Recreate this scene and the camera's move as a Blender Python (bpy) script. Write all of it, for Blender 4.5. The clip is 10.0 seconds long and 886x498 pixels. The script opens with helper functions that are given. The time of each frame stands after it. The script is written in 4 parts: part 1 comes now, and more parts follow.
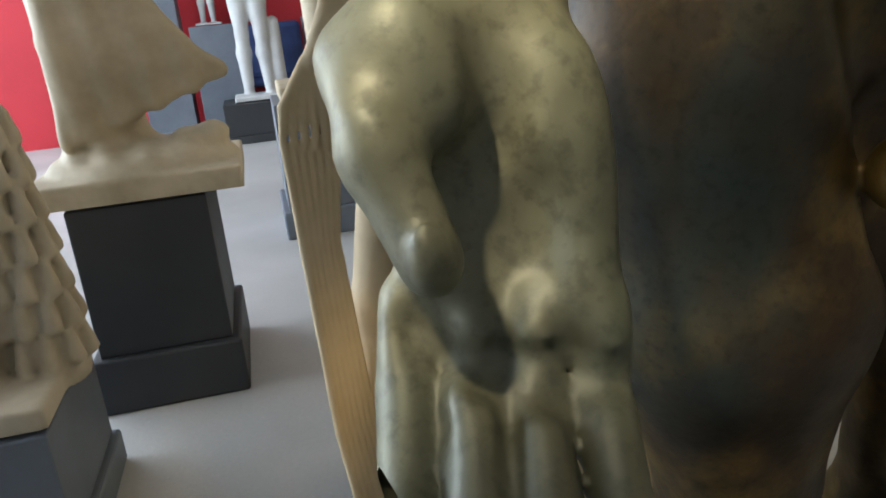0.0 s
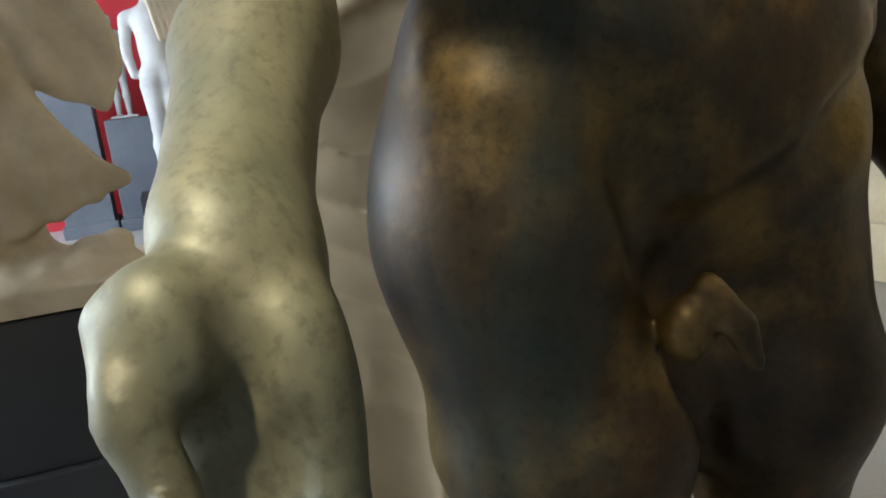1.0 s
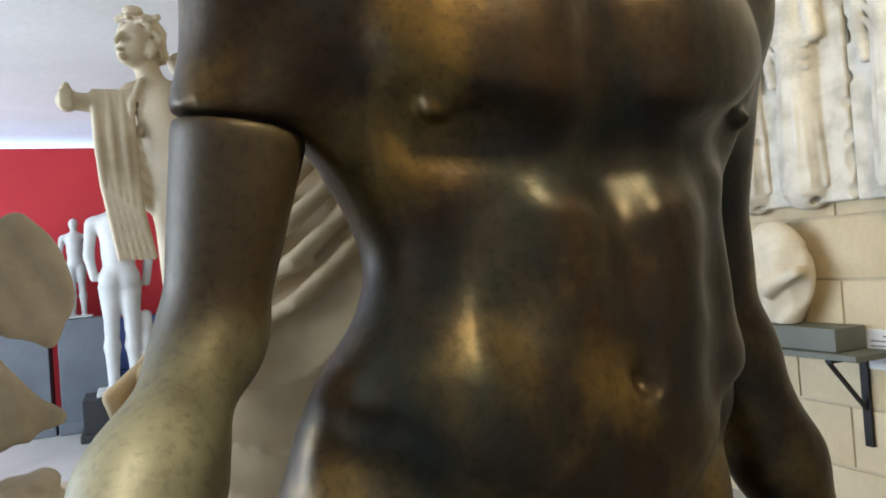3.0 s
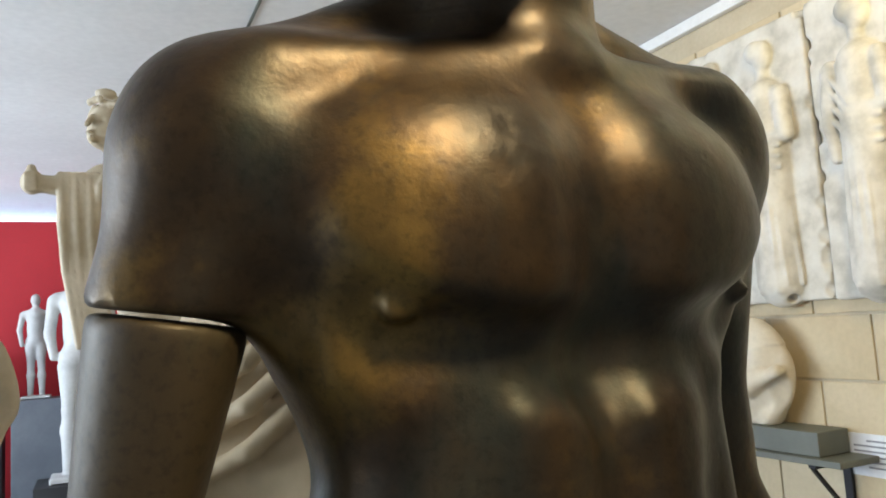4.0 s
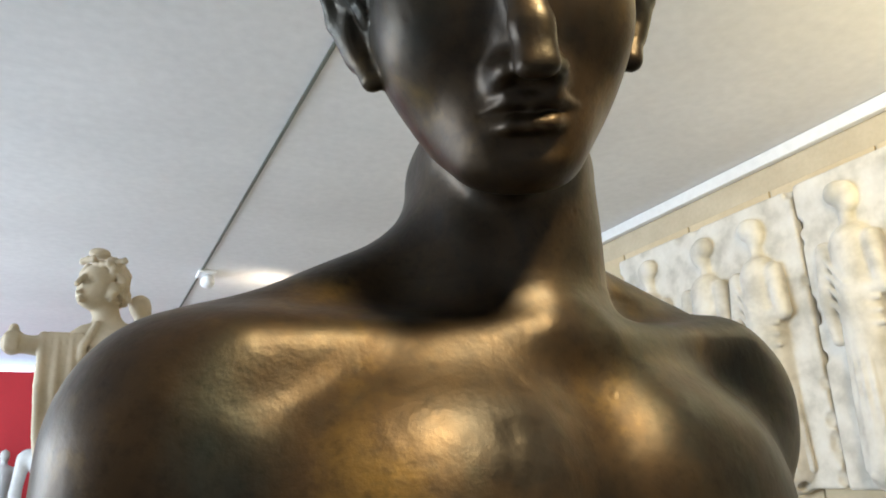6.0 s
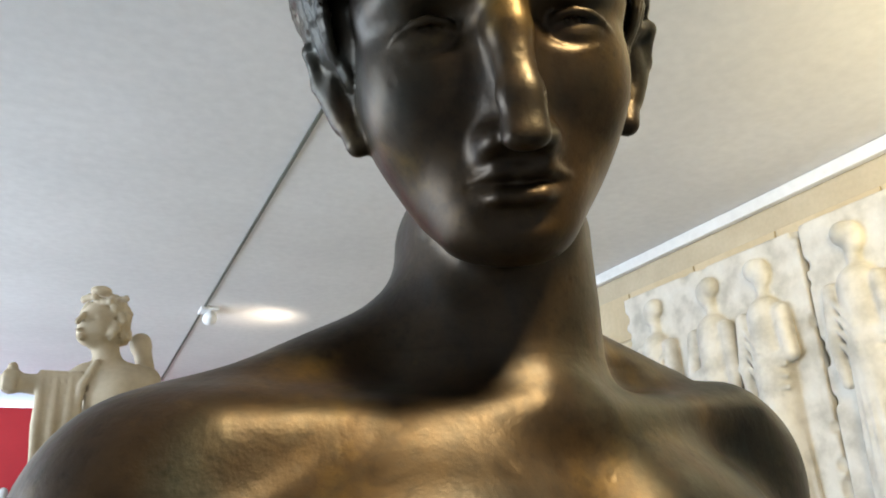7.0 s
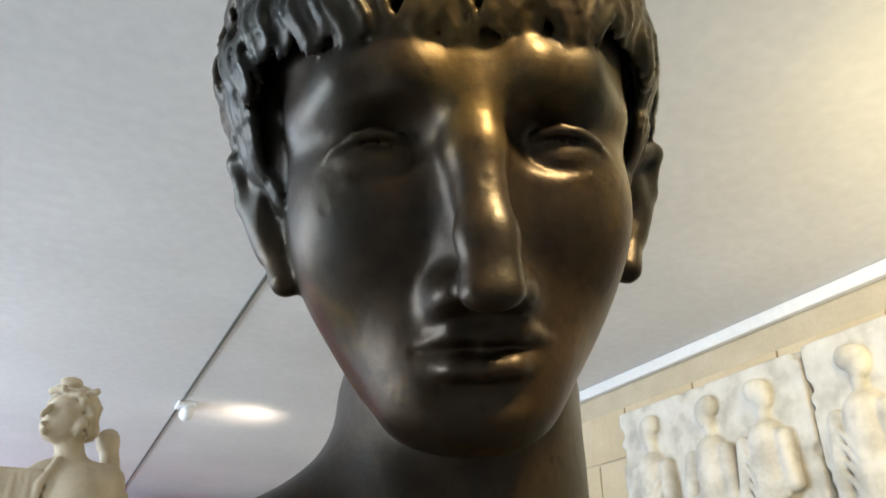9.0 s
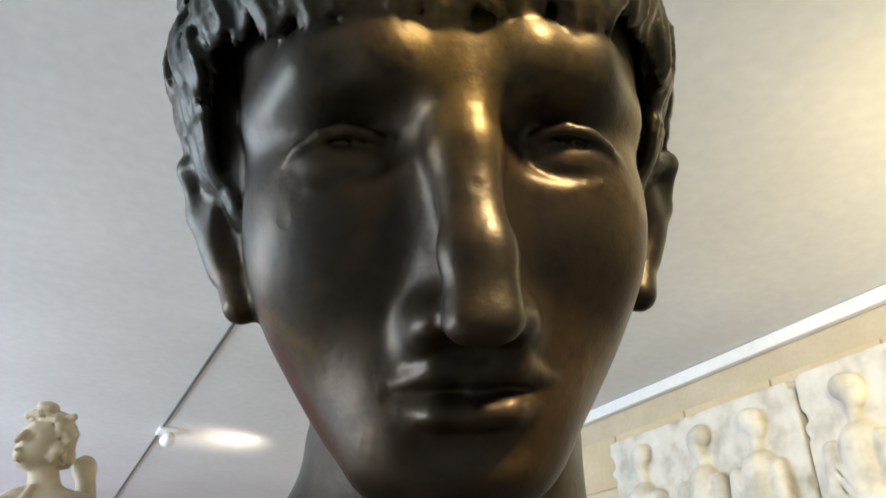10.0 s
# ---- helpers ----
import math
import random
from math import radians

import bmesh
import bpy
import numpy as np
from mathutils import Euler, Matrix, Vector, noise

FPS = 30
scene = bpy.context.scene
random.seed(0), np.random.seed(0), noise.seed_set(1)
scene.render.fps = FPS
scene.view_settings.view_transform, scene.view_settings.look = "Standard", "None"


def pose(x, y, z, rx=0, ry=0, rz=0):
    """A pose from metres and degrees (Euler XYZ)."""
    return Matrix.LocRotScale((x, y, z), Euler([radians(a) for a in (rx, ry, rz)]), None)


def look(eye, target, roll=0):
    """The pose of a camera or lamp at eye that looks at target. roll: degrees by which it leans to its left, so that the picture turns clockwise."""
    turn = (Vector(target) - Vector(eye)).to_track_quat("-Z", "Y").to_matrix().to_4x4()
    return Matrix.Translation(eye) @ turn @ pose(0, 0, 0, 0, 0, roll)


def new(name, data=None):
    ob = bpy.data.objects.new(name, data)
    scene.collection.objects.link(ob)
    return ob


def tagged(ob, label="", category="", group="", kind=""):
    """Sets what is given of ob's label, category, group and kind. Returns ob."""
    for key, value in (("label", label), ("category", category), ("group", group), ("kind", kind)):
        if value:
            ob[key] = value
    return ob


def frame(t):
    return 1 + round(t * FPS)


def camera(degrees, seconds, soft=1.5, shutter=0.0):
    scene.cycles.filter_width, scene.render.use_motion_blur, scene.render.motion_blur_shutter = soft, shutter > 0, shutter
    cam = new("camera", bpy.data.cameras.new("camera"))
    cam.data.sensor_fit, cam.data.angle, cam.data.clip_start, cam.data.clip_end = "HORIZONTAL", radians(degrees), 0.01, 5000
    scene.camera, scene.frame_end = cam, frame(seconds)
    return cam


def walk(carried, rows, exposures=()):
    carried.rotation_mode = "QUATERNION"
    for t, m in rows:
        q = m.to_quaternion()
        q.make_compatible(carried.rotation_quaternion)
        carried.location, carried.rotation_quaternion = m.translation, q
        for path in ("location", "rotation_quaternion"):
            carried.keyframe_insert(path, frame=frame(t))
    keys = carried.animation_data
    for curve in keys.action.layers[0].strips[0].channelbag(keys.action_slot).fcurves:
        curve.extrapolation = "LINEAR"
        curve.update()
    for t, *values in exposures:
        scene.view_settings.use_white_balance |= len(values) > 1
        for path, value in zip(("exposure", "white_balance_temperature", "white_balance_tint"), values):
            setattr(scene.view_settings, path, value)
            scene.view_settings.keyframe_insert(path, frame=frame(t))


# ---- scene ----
cam = camera(61.7, 10.0, soft=1.8)

PATH = [
    (0, (0.0057, -0.0728, 0.9385), (0.3393, 1.4051, 0.4243), -5.2),
    (0.5, (0.0219, -0.0847, 0.9658), (0.4347, 1.3938, 0.5146), -5.6),
    (1, (0.0668, -0.1085, 0.9973), (0.5629, 1.3652, 0.6207), -6.2),
    (1.5, (0.0936, -0.1206, 1.0220), (0.6505, 1.3515, 0.7345), -6.7),
    (2, (0.0986, -0.1554, 1.0561), (0.7336, 1.3053, 0.9045), -4.8),
    (2.5, (0.0975, -0.1796, 1.0950), (0.7349, 1.2874, 1.0543), -4.3),
    (2.7, (0.1010, -0.1768, 1.1110), (0.7153, 1.3004, 1.0890), -4.1),
    (3.8, (0.1393, -0.1186, 1.2025), (0.8205, 1.3202, 1.3627), -3.9),
    (4, (0.1473, -0.1095, 1.2208), (0.8252, 1.3298, 1.3908), -3.5),
    (4.5, (0.1609, -0.0914, 1.2475), (0.8066, 1.3527, 1.4873), -2.8),
    (5, (0.1756, -0.0725, 1.2755), (0.8456, 1.3408, 1.6127), -2.0),
    (5.5, (0.1743, -0.0634, 1.2940), (0.8384, 1.3342, 1.7010), -2.3),
    (6, (0.1693, -0.0711, 1.3140), (0.8464, 1.2967, 1.7944), -2.4),
    (7.5, (0.1957, -0.0574, 1.3536), (0.8354, 1.2901, 1.9324), -1.5),
    (8, (0.2055, -0.0454, 1.3717), (0.8261, 1.2906, 1.9962), -0.6),
    (8.5, (0.2180, -0.0271, 1.3861), (0.8321, 1.2896, 2.0564), 0.3),
    (9, (0.2358, -0.0095, 1.4012), (0.8679, 1.2614, 2.1397), 0.2),
    (9.5, (0.2475, 0.0085, 1.4133), (0.9013, 1.2520, 2.1789), 0.1),
    (10, (0.2570, 0.0276, 1.4219), (0.8973, 1.2662, 2.2067), 0.3),
]
EXPOSURES = [(0, 0.0), (10, 0.0)]

walk(cam, [(t, look(eye, target, roll)) for t, eye, target, roll in PATH], EXPOSURES)

U = 0.8          # metres to one unit of the plan
CEIL = 2.52      # ceiling height in metres
WALL_X = 2.56    # face of the block wall
BACK_Y = 8.6
LEFT_X = -4.2
FRONT_Y = -4.0

# ---- light ----
world = bpy.data.worlds.new("daylight")
scene.world = world
world.use_nodes = True
wn = world.node_tree.nodes
sky = wn.new("ShaderNodeTexSky")
sky.sky_type, sky.sun_disc, sky.sun_elevation, sky.sun_rotation = "NISHITA", False, radians(40), radians(250)
wn["Background"].inputs["Strength"].default_value = 0.12
world.node_tree.links.new(sky.outputs[0], wn["Background"].inputs["Color"])


def lamp(name, kind, place, target, power, color, size=0.1, size_y=None, spot=None, blend=0.5):
    data = bpy.data.lights.new(name, kind)
    data.energy, data.color = power, color
    if kind == "AREA":
        data.shape, data.size, data.size_y = "RECTANGLE", size, size_y or size
    else:
        data.shadow_soft_size = size
    if spot:
        data.spot_size, data.spot_blend = radians(spot), blend
    ob = new(name, data)
    ob.matrix_world = look(place, target)
    return ob


# daylight through the long window in the left wall and the clerestory at the back
lamp("window_light", "AREA", (LEFT_X + 0.12, 3.65, 1.55), (0, 2.9, 1.5), 430, (0.73, 0.86, 1.0), 5.5, 1.5)
lamp("clerestory_light", "AREA", (-1.6, BACK_Y - 0.1, 2.22), (-1.6, 0, 1.7), 85, (0.50, 0.72, 1.0), 3.6, 0.42)
# ceiling spotlights
lamp("spot_front", "SPOT", (0.58, -0.60, 2.43), (0.38, 0.24, 1.41), 260, (1.0, 0.78, 0.42), 0.13, spot=19, blend=1.0)
# added fill from upper left to brighten hand and forearm; no known fixture there
lamp("hand_fill", "SPOT", (-0.62, -0.30, 2.42), (0.07, 0.21, 0.98), 300, (1.0, 0.90, 0.68), 0.05, spot=12, blend=1.0)
lamp("spot_wall", "SPOT", (1.15, 0.15, 2.36), (2.5, 1.5, 1.7), 62, (1.0, 0.74, 0.32), 0.05, spot=75, blend=0.8)
lamp("spot_uplight", "SPOT", (2.2, -0.2, 2.1), (2.05, 0.5, 2.5), 100, (1.0, 0.86, 0.5), 0.08, spot=120, blend=1.0)
lamp("spot_back", "SPOT", (1.15, 4.20, 2.30), (1.1, 4.25, 2.5), 4, (1.0, 0.85, 0.68), 0.04, spot=130, blend=0.9)


# ---- materials ----
def material(name, base, second, scale=6.0, rough=0.6, metal=0.0, bump=0.1, fine=60.0, third=None, rough2=None, spec=0.5, detail=6.0):
    """A surface that varies at two scales: broad patches between base and second, and a fine grain with relief."""
    m = bpy.data.materials.new(name)
    m.use_nodes = True
    nt = m.node_tree
    n, link = nt.nodes, nt.links.new
    p = n["Principled BSDF"]
    co = n.new("ShaderNodeTexCoord")
    broad = n.new("ShaderNodeTexNoise")
    broad.inputs["Scale"].default_value, broad.inputs["Detail"].default_value = scale, detail
    small = n.new("ShaderNodeTexNoise")
    small.inputs["Scale"].default_value, small.inputs["Detail"].default_value = fine, 4.0
    link(co.outputs["Object"], broad.inputs["Vector"])
    link(co.outputs["Object"], small.inputs["Vector"])
    ramp = n.new("ShaderNodeValToRGB")
    ramp.color_ramp.elements[0].position, ramp.color_ramp.elements[1].position = 0.34, 0.68
    ramp.color_ramp.elements[0].color, ramp.color_ramp.elements[1].color = (*base, 1), (*second, 1)
    if third:
        e = ramp.color_ramp.elements.new(0.52)
        e.color = (*third, 1)
    link(broad.outputs["Fac"], ramp.inputs["Fac"])
    mix = n.new("ShaderNodeMix")
    mix.data_type, mix.blend_type = "RGBA", "MULTIPLY"
    mix.inputs[0].default_value = 0.35
    grain = n.new("ShaderNodeValToRGB")
    grain.color_ramp.elements[0].color, grain.color_ramp.elements[1].color = (0.55, 0.55, 0.55, 1), (1.1, 1.1, 1.1, 1)
    link(small.outputs["Fac"], grain.inputs["Fac"])
    link(ramp.outputs["Color"], mix.inputs[6])
    link(grain.outputs["Color"], mix.inputs[7])
    link(mix.outputs[2], p.inputs["Base Color"])
    rr = n.new("ShaderNodeMapRange")
    rr.inputs["To Min"].default_value, rr.inputs["To Max"].default_value = rough, rough2 or min(1.0, rough + 0.15)
    link(small.outputs["Fac"], rr.inputs["Value"])
    link(rr.outputs[0], p.inputs["Roughness"])
    p.inputs["Metallic"].default_value = metal
    p.inputs["Specular IOR Level"].default_value = spec
    if bump:
        b = n.new("ShaderNodeBump")
        b.inputs["Strength"].default_value, b.inputs["Distance"].default_value = bump, 0.004
        link(small.outputs["Fac"], b.inputs["Height"])
        link(b.outputs[0], p.inputs["Normal"])
    return m


def bronze(name, dark, mid, gold, verdigris, metal, rough, brown=None):
    """Waxed bronze colour: broad worn patches, streaks that run down, green in places, pits and hair-thin scratches."""
    m = bpy.data.materials.new(name)
    m.use_nodes = True
    n, link = m.node_tree.nodes, m.node_tree.links.new
    p = n["Principled BSDF"]
    co = n.new("ShaderNodeTexCoord")

    def noisy(scale, detail=5.0, stretch=(1, 1, 1), rough_n=0.6):
        mp = n.new("ShaderNodeMapping")
        mp.inputs["Scale"].default_value = stretch
        link(co.outputs["Object"], mp.inputs["Vector"])
        t = n.new("ShaderNodeTexNoise")
        t.inputs["Scale"].default_value, t.inputs["Detail"].default_value, t.inputs["Roughness"].default_value = scale, detail, rough_n
        link(mp.outputs[0], t.inputs["Vector"])
        return t.outputs["Fac"]

    def ramp(fac, *stops):
        r = n.new("ShaderNodeValToRGB")
        e = r.color_ramp.elements
        while len(e) < len(stops):
            e.new(0.5)
        for el, (at, col) in zip(e, stops):
            el.position, el.color = at, (*col, 1) if len(col) == 3 else col
        link(fac, r.inputs["Fac"])
        return r.outputs["Color"]

    def mixed(fac, a, b, kind="MIX"):
        x = n.new("ShaderNodeMix")
        x.data_type, x.blend_type = "RGBA", kind
        if isinstance(fac, float):
            x.inputs[0].default_value = fac
        else:
            link(fac, x.inputs[0])
        link(a, x.inputs[6])
        link(b, x.inputs[7])
        return x.outputs[2]

    base = ramp(noisy(7.0, 8.0), (0.36, dark), (0.52, mid), (0.70, gold))
    green = ramp(noisy(5.0, 6.0, (1, 1, 0.45)), (0.49, (0, 0, 0)), (0.64, (0.80, 0.80, 0.80)))
    if brown:
        # brown wax survives above the elbow and ends in a ragged line
        xyz = n.new("ShaderNodeSeparateXYZ")
        link(co.outputs["Object"], xyz.inputs[0])
        ragged = n.new("ShaderNodeMath")
        ragged.operation = "MULTIPLY_ADD"
        link(noisy(22.0, 5.0), ragged.inputs[0])
        ragged.inputs[1].default_value = 0.09
        link(xyz.outputs["Z"], ragged.inputs[2])
        height = n.new("ShaderNodeMapRange")
        height.inputs["From Min"].default_value, height.inputs["From Max"].default_value = 0.985, 1.035
        link(ragged.outputs[0], height.inputs["Value"])
        upper = n.new("ShaderNodeRGB")
        upper.outputs[0].default_value = (*brown, 1)
        base = mixed(height.outputs[0], base, upper.outputs[0])
    tone = n.new("ShaderNodeRGB")
    tone.outputs[0].default_value = (*verdigris, 1)
    base = mixed(green, base, tone.outputs[0])
    streak = ramp(noisy(26.0, 4.0, (1, 1, 0.12)), (0.30, (0.62, 0.62, 0.62)), (0.65, (1.12, 1.12, 1.12)))
    base = mixed(0.6, base, streak, "MULTIPLY")
    speck = ramp(noisy(150.0, 3.0), (0.32, (0.45, 0.45, 0.45)), (0.50, (1.0, 1.0, 1.0)))
    base = mixed(0.55, base, speck, "MULTIPLY")
    link(base, p.inputs["Base Color"])
    rr = n.new("ShaderNodeMapRange")
    rr.inputs["To Min"].default_value, rr.inputs["To Max"].default_value = rough - 0.08, rough + 0.16
    link(noisy(40.0, 6.0), rr.inputs["Value"])
    link(rr.outputs[0], p.inputs["Roughness"])
    p.inputs["Metallic"].default_value = metal
    # relief: soft hammering, pits, a few scratches
    b1 = n.new("ShaderNodeBump")
    b1.inputs["Strength"].default_value, b1.inputs["Distance"].default_value = 0.16, 0.006
    link(noisy(34.0, 5.0), b1.inputs["Height"])
    vo = n.new("ShaderNodeTexVoronoi")
    vo.inputs["Scale"].default_value = 30.0
    vo.inputs["Randomness"].default_value = 1.0
    link(co.outputs["Object"], vo.inputs["Vector"])
    pit = ramp(vo.outputs["Distance"], (0.03, (0, 0, 0)), (0.10, (1, 1, 1)))
    b2 = n.new("ShaderNodeBump")
    b2.inputs["Strength"].default_value, b2.inputs["Distance"].default_value = 0.10, 0.002
    link(pit, b2.inputs["Height"])
    link(b1.outputs[0], b2.inputs["Normal"])
    wv = n.new("ShaderNodeTexVoronoi")
    wv.feature, wv.inputs["Scale"].default_value = "DISTANCE_TO_EDGE", 4.5
    link(co.outputs["Object"], wv.inputs["Vector"])
    scr = ramp(wv.outputs["Distance"], (0.0, (0, 0, 0)), (0.005, (1, 1, 1)))
    b3 = n.new("ShaderNodeBump")
    b3.inputs["Strength"].default_value, b3.inputs["Distance"].default_value = 0.03, 0.001
    link(scr, b3.inputs["Height"])
    link(b2.outputs[0], b3.inputs["Normal"])
    link(b3.outputs[0], p.inputs["Normal"])
    return m


BRONZE = bronze("brown_bronze_patina", (0.014, 0.010, 0.007), (0.050, 0.029, 0.011), (0.192, 0.118, 0.025), (0.022, 0.034, 0.030), 0.55, 0.37)
BRONZE_GREEN = bronze("green_bronze_patina", (0.085, 0.082, 0.050), (0.145, 0.136, 0.082), (0.205, 0.188, 0.112), (0.070, 0.086, 0.058), 0.25, 0.48, brown=(0.060, 0.042, 0.020))
PLASTER = material("cream_plaster", (0.60, 0.52, 0.39), (0.76, 0.70, 0.58), 5.0, 0.62, 0.0, 0.12, 50.0)
PLASTER_GOLD = material("golden_tan_plaster", (0.50, 0.37, 0.21), (0.66, 0.52, 0.33), 5.0, 0.6, 0.0, 0.15, 50.0)
PLASTER_TAN = material("tan_plaster", (0.36, 0.29, 0.19), (0.56, 0.47, 0.34), 5.0, 0.62, 0.0, 0.15, 50.0)
PLASTER_WHITE = material("white_plaster", (0.43, 0.43, 0.43), (0.55, 0.55, 0.54), 5.0, 0.62, 0.0, 0.10, 50.0)
RELIEF = material("aged_relief_plaster", (0.50, 0.47, 0.40), (0.76, 0.73, 0.66), 9.0, 0.65, 0.0, 0.25, 40.0, third=(0.70, 0.66, 0.58))
PAINT_BLACK = material("charcoal_plinth_paint", (0.018, 0.019, 0.021), (0.032, 0.034, 0.038), 3.0, 0.5, 0.0, 0.08, 40.0)
PAINT_GREY = material("slate_plinth_paint", (0.10, 0.115, 0.14), (0.15, 0.165, 0.19), 3.0, 0.5, 0.0, 0.08, 40.0)
CARPET = material("beige_floor", (0.35, 0.34, 0.325), (0.45, 0.44, 0.43), 1.4, 0.45, 0.0, 0.15, 90.0)
CEILING = material("white_ceiling_paint", (0.72, 0.71, 0.70), (0.80, 0.79, 0.78), 1.5, 0.75, 0.0, 0.05, 25.0)
WHITE = material("white_trim_paint", (0.78, 0.78, 0.77), (0.84, 0.84, 0.83), 2.0, 0.5, 0.0, 0.04, 30.0)
RED = material("crimson_partition_paint", (0.42, 0.012, 0.022), (0.50, 0.02, 0.03), 1.5, 0.6, 0.0, 0.06, 40.0)
MORTAR = material("block_mortar", (0.52, 0.44, 0.31), (0.60, 0.52, 0.38), 6.0, 0.85, 0.0, 0.3, 60.0)
BLOCK = material("painted_block", (0.56, 0.45, 0.28), (0.66, 0.55, 0.37), 4.0, 0.7, 0.0, 0.5, 45.0)
STEEL = material("black_bracket_steel", (0.02, 0.02, 0.022), (0.035, 0.035, 0.04), 6.0, 0.4, 0.6, 0.05, 60.0)
SHELF_GREY = material("grey_green_shelf_paint", (0.12, 0.13, 0.11), (0.17, 0.18, 0.155), 4.0, 0.5, 0.0, 0.06, 40.0)
PAPER = material("white_label_card", (0.78, 0.79, 0.82), (0.84, 0.85, 0.88), 4.0, 0.6, 0.0, 0.02, 40.0)
INK = material("grey_print", (0.22, 0.22, 0.25), (0.30, 0.30, 0.33), 8.0, 0.7, 0.0, 0.0, 40.0)
BLUE = material("dark_blue_fabric", (0.015, 0.03, 0.10), (0.03, 0.055, 0.17), 6.0, 0.8, 0.0, 0.2, 80.0)


# ---- mesh helpers ----
def part(name, bm, mat, parent=None, label=""):
    mesh = bpy.data.meshes.new(name)
    bm.to_mesh(mesh)
    bm.free()
    for m in (mat if isinstance(mat, (list, tuple)) else [mat]):
        mesh.materials.append(m)
    ob = new(name, mesh)
    if parent:
        ob.parent = parent
    if label:
        tagged(ob, label)
    return ob


def empty(name, m=Matrix()):
    ob = new(name)
    ob.matrix_world = m
    return ob


def box(bm, x0, y0, z0, x1, y1, z1, bevel=0.0):
    made = bmesh.ops.create_cube(bm, size=1.0, matrix=Matrix.LocRotScale(((x0 + x1) / 2, (y0 + y1) / 2, (z0 + z1) / 2), None, (x1 - x0, y1 - y0, z1 - z0)))
    if bevel:
        edges = list({e for v in made["verts"] for e in v.link_edges})
        bmesh.ops.bevel(bm, geom=edges, offset=bevel, segments=2, affect="EDGES", profile=0.5)
    return bm


def boxed(*a, bevel=0.0):
    return box(bmesh.new(), *a, bevel=bevel)


# ---- sculpting: smooth unions of rounded forms, meshed on a grid ----
class Clay:
    def __init__(self, lo, hi, step):
        self.step, self.lo = step, np.array(lo, np.float32)
        self.n = [int(math.ceil((b - a) / step)) + 1 for a, b in zip(lo, hi)]
        self.axes = [(a + step * np.arange(k)).astype(np.float32) for a, k in zip(lo, self.n)]
        self.f = np.full(self.n, 0.5, np.float32)

    def part_of(self, lo, hi):
        cut = []
        for ax, a, b in zip(self.axes, lo, hi):
            i, j = np.searchsorted(ax, a), np.searchsorted(ax, b)
            if j <= i:
                return None, None
            cut.append(slice(int(i), int(j)))
        cut = tuple(cut)
        return cut, np.meshgrid(*(ax[c] for ax, c in zip(self.axes, cut)), indexing="ij", sparse=True)

    def put(self, cut, d, k, mode):
        a = self.f[cut]
        if mode == "add":
            h = np.clip(0.5 + 0.5 * (a - d) / k, 0, 1)
            self.f[cut] = a + (d - a) * h - k * h * (1 - h)
        else:
            h = np.clip(0.5 - 0.5 * (a + d) / k, 0, 1)
            self.f[cut] = a + (-d - a) * h + k * h * (1 - h)

    def ball(self, c, r, k=0.02, turn=None, mode="add"):
        """An ellipsoid at c with the radii r, turned by Euler degrees."""
        r = (r, r, r) if isinstance(r, (int, float)) else r
        m = max(r) if turn else None
        pad = [(m or q) + k + 2 * self.step for q in r]
        cut, g = self.part_of([a - b for a, b in zip(c, pad)], [a + b for a, b in zip(c, pad)])
        if cut is None:
            return self
        x, y, z = (q - v for q, v in zip(g, c))
        if turn:
            w = Euler([radians(v) for v in turn]).to_matrix().transposed()
            x, y, z = (w[i][0] * x + w[i][1] * y + w[i][2] * z for i in range(3))
        k0 = np.sqrt((x / r[0]) ** 2 + (y / r[1]) ** 2 + (z / r[2]) ** 2)
        k1 = np.sqrt((x / r[0] ** 2) ** 2 + (y / r[1] ** 2) ** 2 + (z / r[2] ** 2) ** 2) + 1e-6
        self.put(cut, k0 * (k0 - 1) / k1, k, mode)
        return self

    def limb(self, a, b, ra, rb, k=0.02, mode="add", flat=1.0, flat_axis=1):
        """A tapered round bar from a to b."""
        a, b, m = np.array(a, float), np.array(b, float), max(ra, rb) + k + 2 * self.step
        cut, g = self.part_of(np.minimum(a, b) - m, np.maximum(a, b) + m)
        if cut is None:
            return self
        ba = b - a
        q = [v - w for v, w in zip(g, a)]
        h = np.clip(sum(v * w for v, w in zip(q, ba)) / (ba @ ba + 1e-9), 0, 1)
        off = [v - h * w for v, w in zip(q, ba)]
        off[flat_axis] = off[flat_axis] * flat
        self.put(cut, np.sqrt(sum(o * o for o in off)) - (ra + (rb - ra) * h), k, mode)
        return self

    def path(self, pts, radii, k=0.02, mode="add"):
        for a, b, ra, rb in zip(pts, pts[1:], radii, radii[1:]):
            self.limb(a, b, ra, rb, k, mode)
        return self

    def slab(self, c, half, edge=0.01, k=0.01, turn=None, mode="add"):
        pad = [(max(half) * 1.5 if turn else h) + k + 2 * self.step for h in half]
        cut, g = self.part_of([a - b for a, b in zip(c, pad)], [a + b for a, b in zip(c, pad)])
        if cut is None:
            return self
        p = [q - v for q, v in zip(g, c)]
        if turn:
            w = Euler([radians(v) for v in turn]).to_matrix().transposed()
            p = [w[i][0] * p[0] + w[i][1] * p[1] + w[i][2] * p[2] for i in range(3)]
        q = [np.abs(v) - h + edge for v, h in zip(p, half)]
        d = np.sqrt(sum(np.maximum(v, 0) ** 2 for v in q)) + np.minimum(np.maximum(np.maximum(q[0], q[1]), q[2]), 0) - edge
        self.put(cut, d, k, mode)
        return self

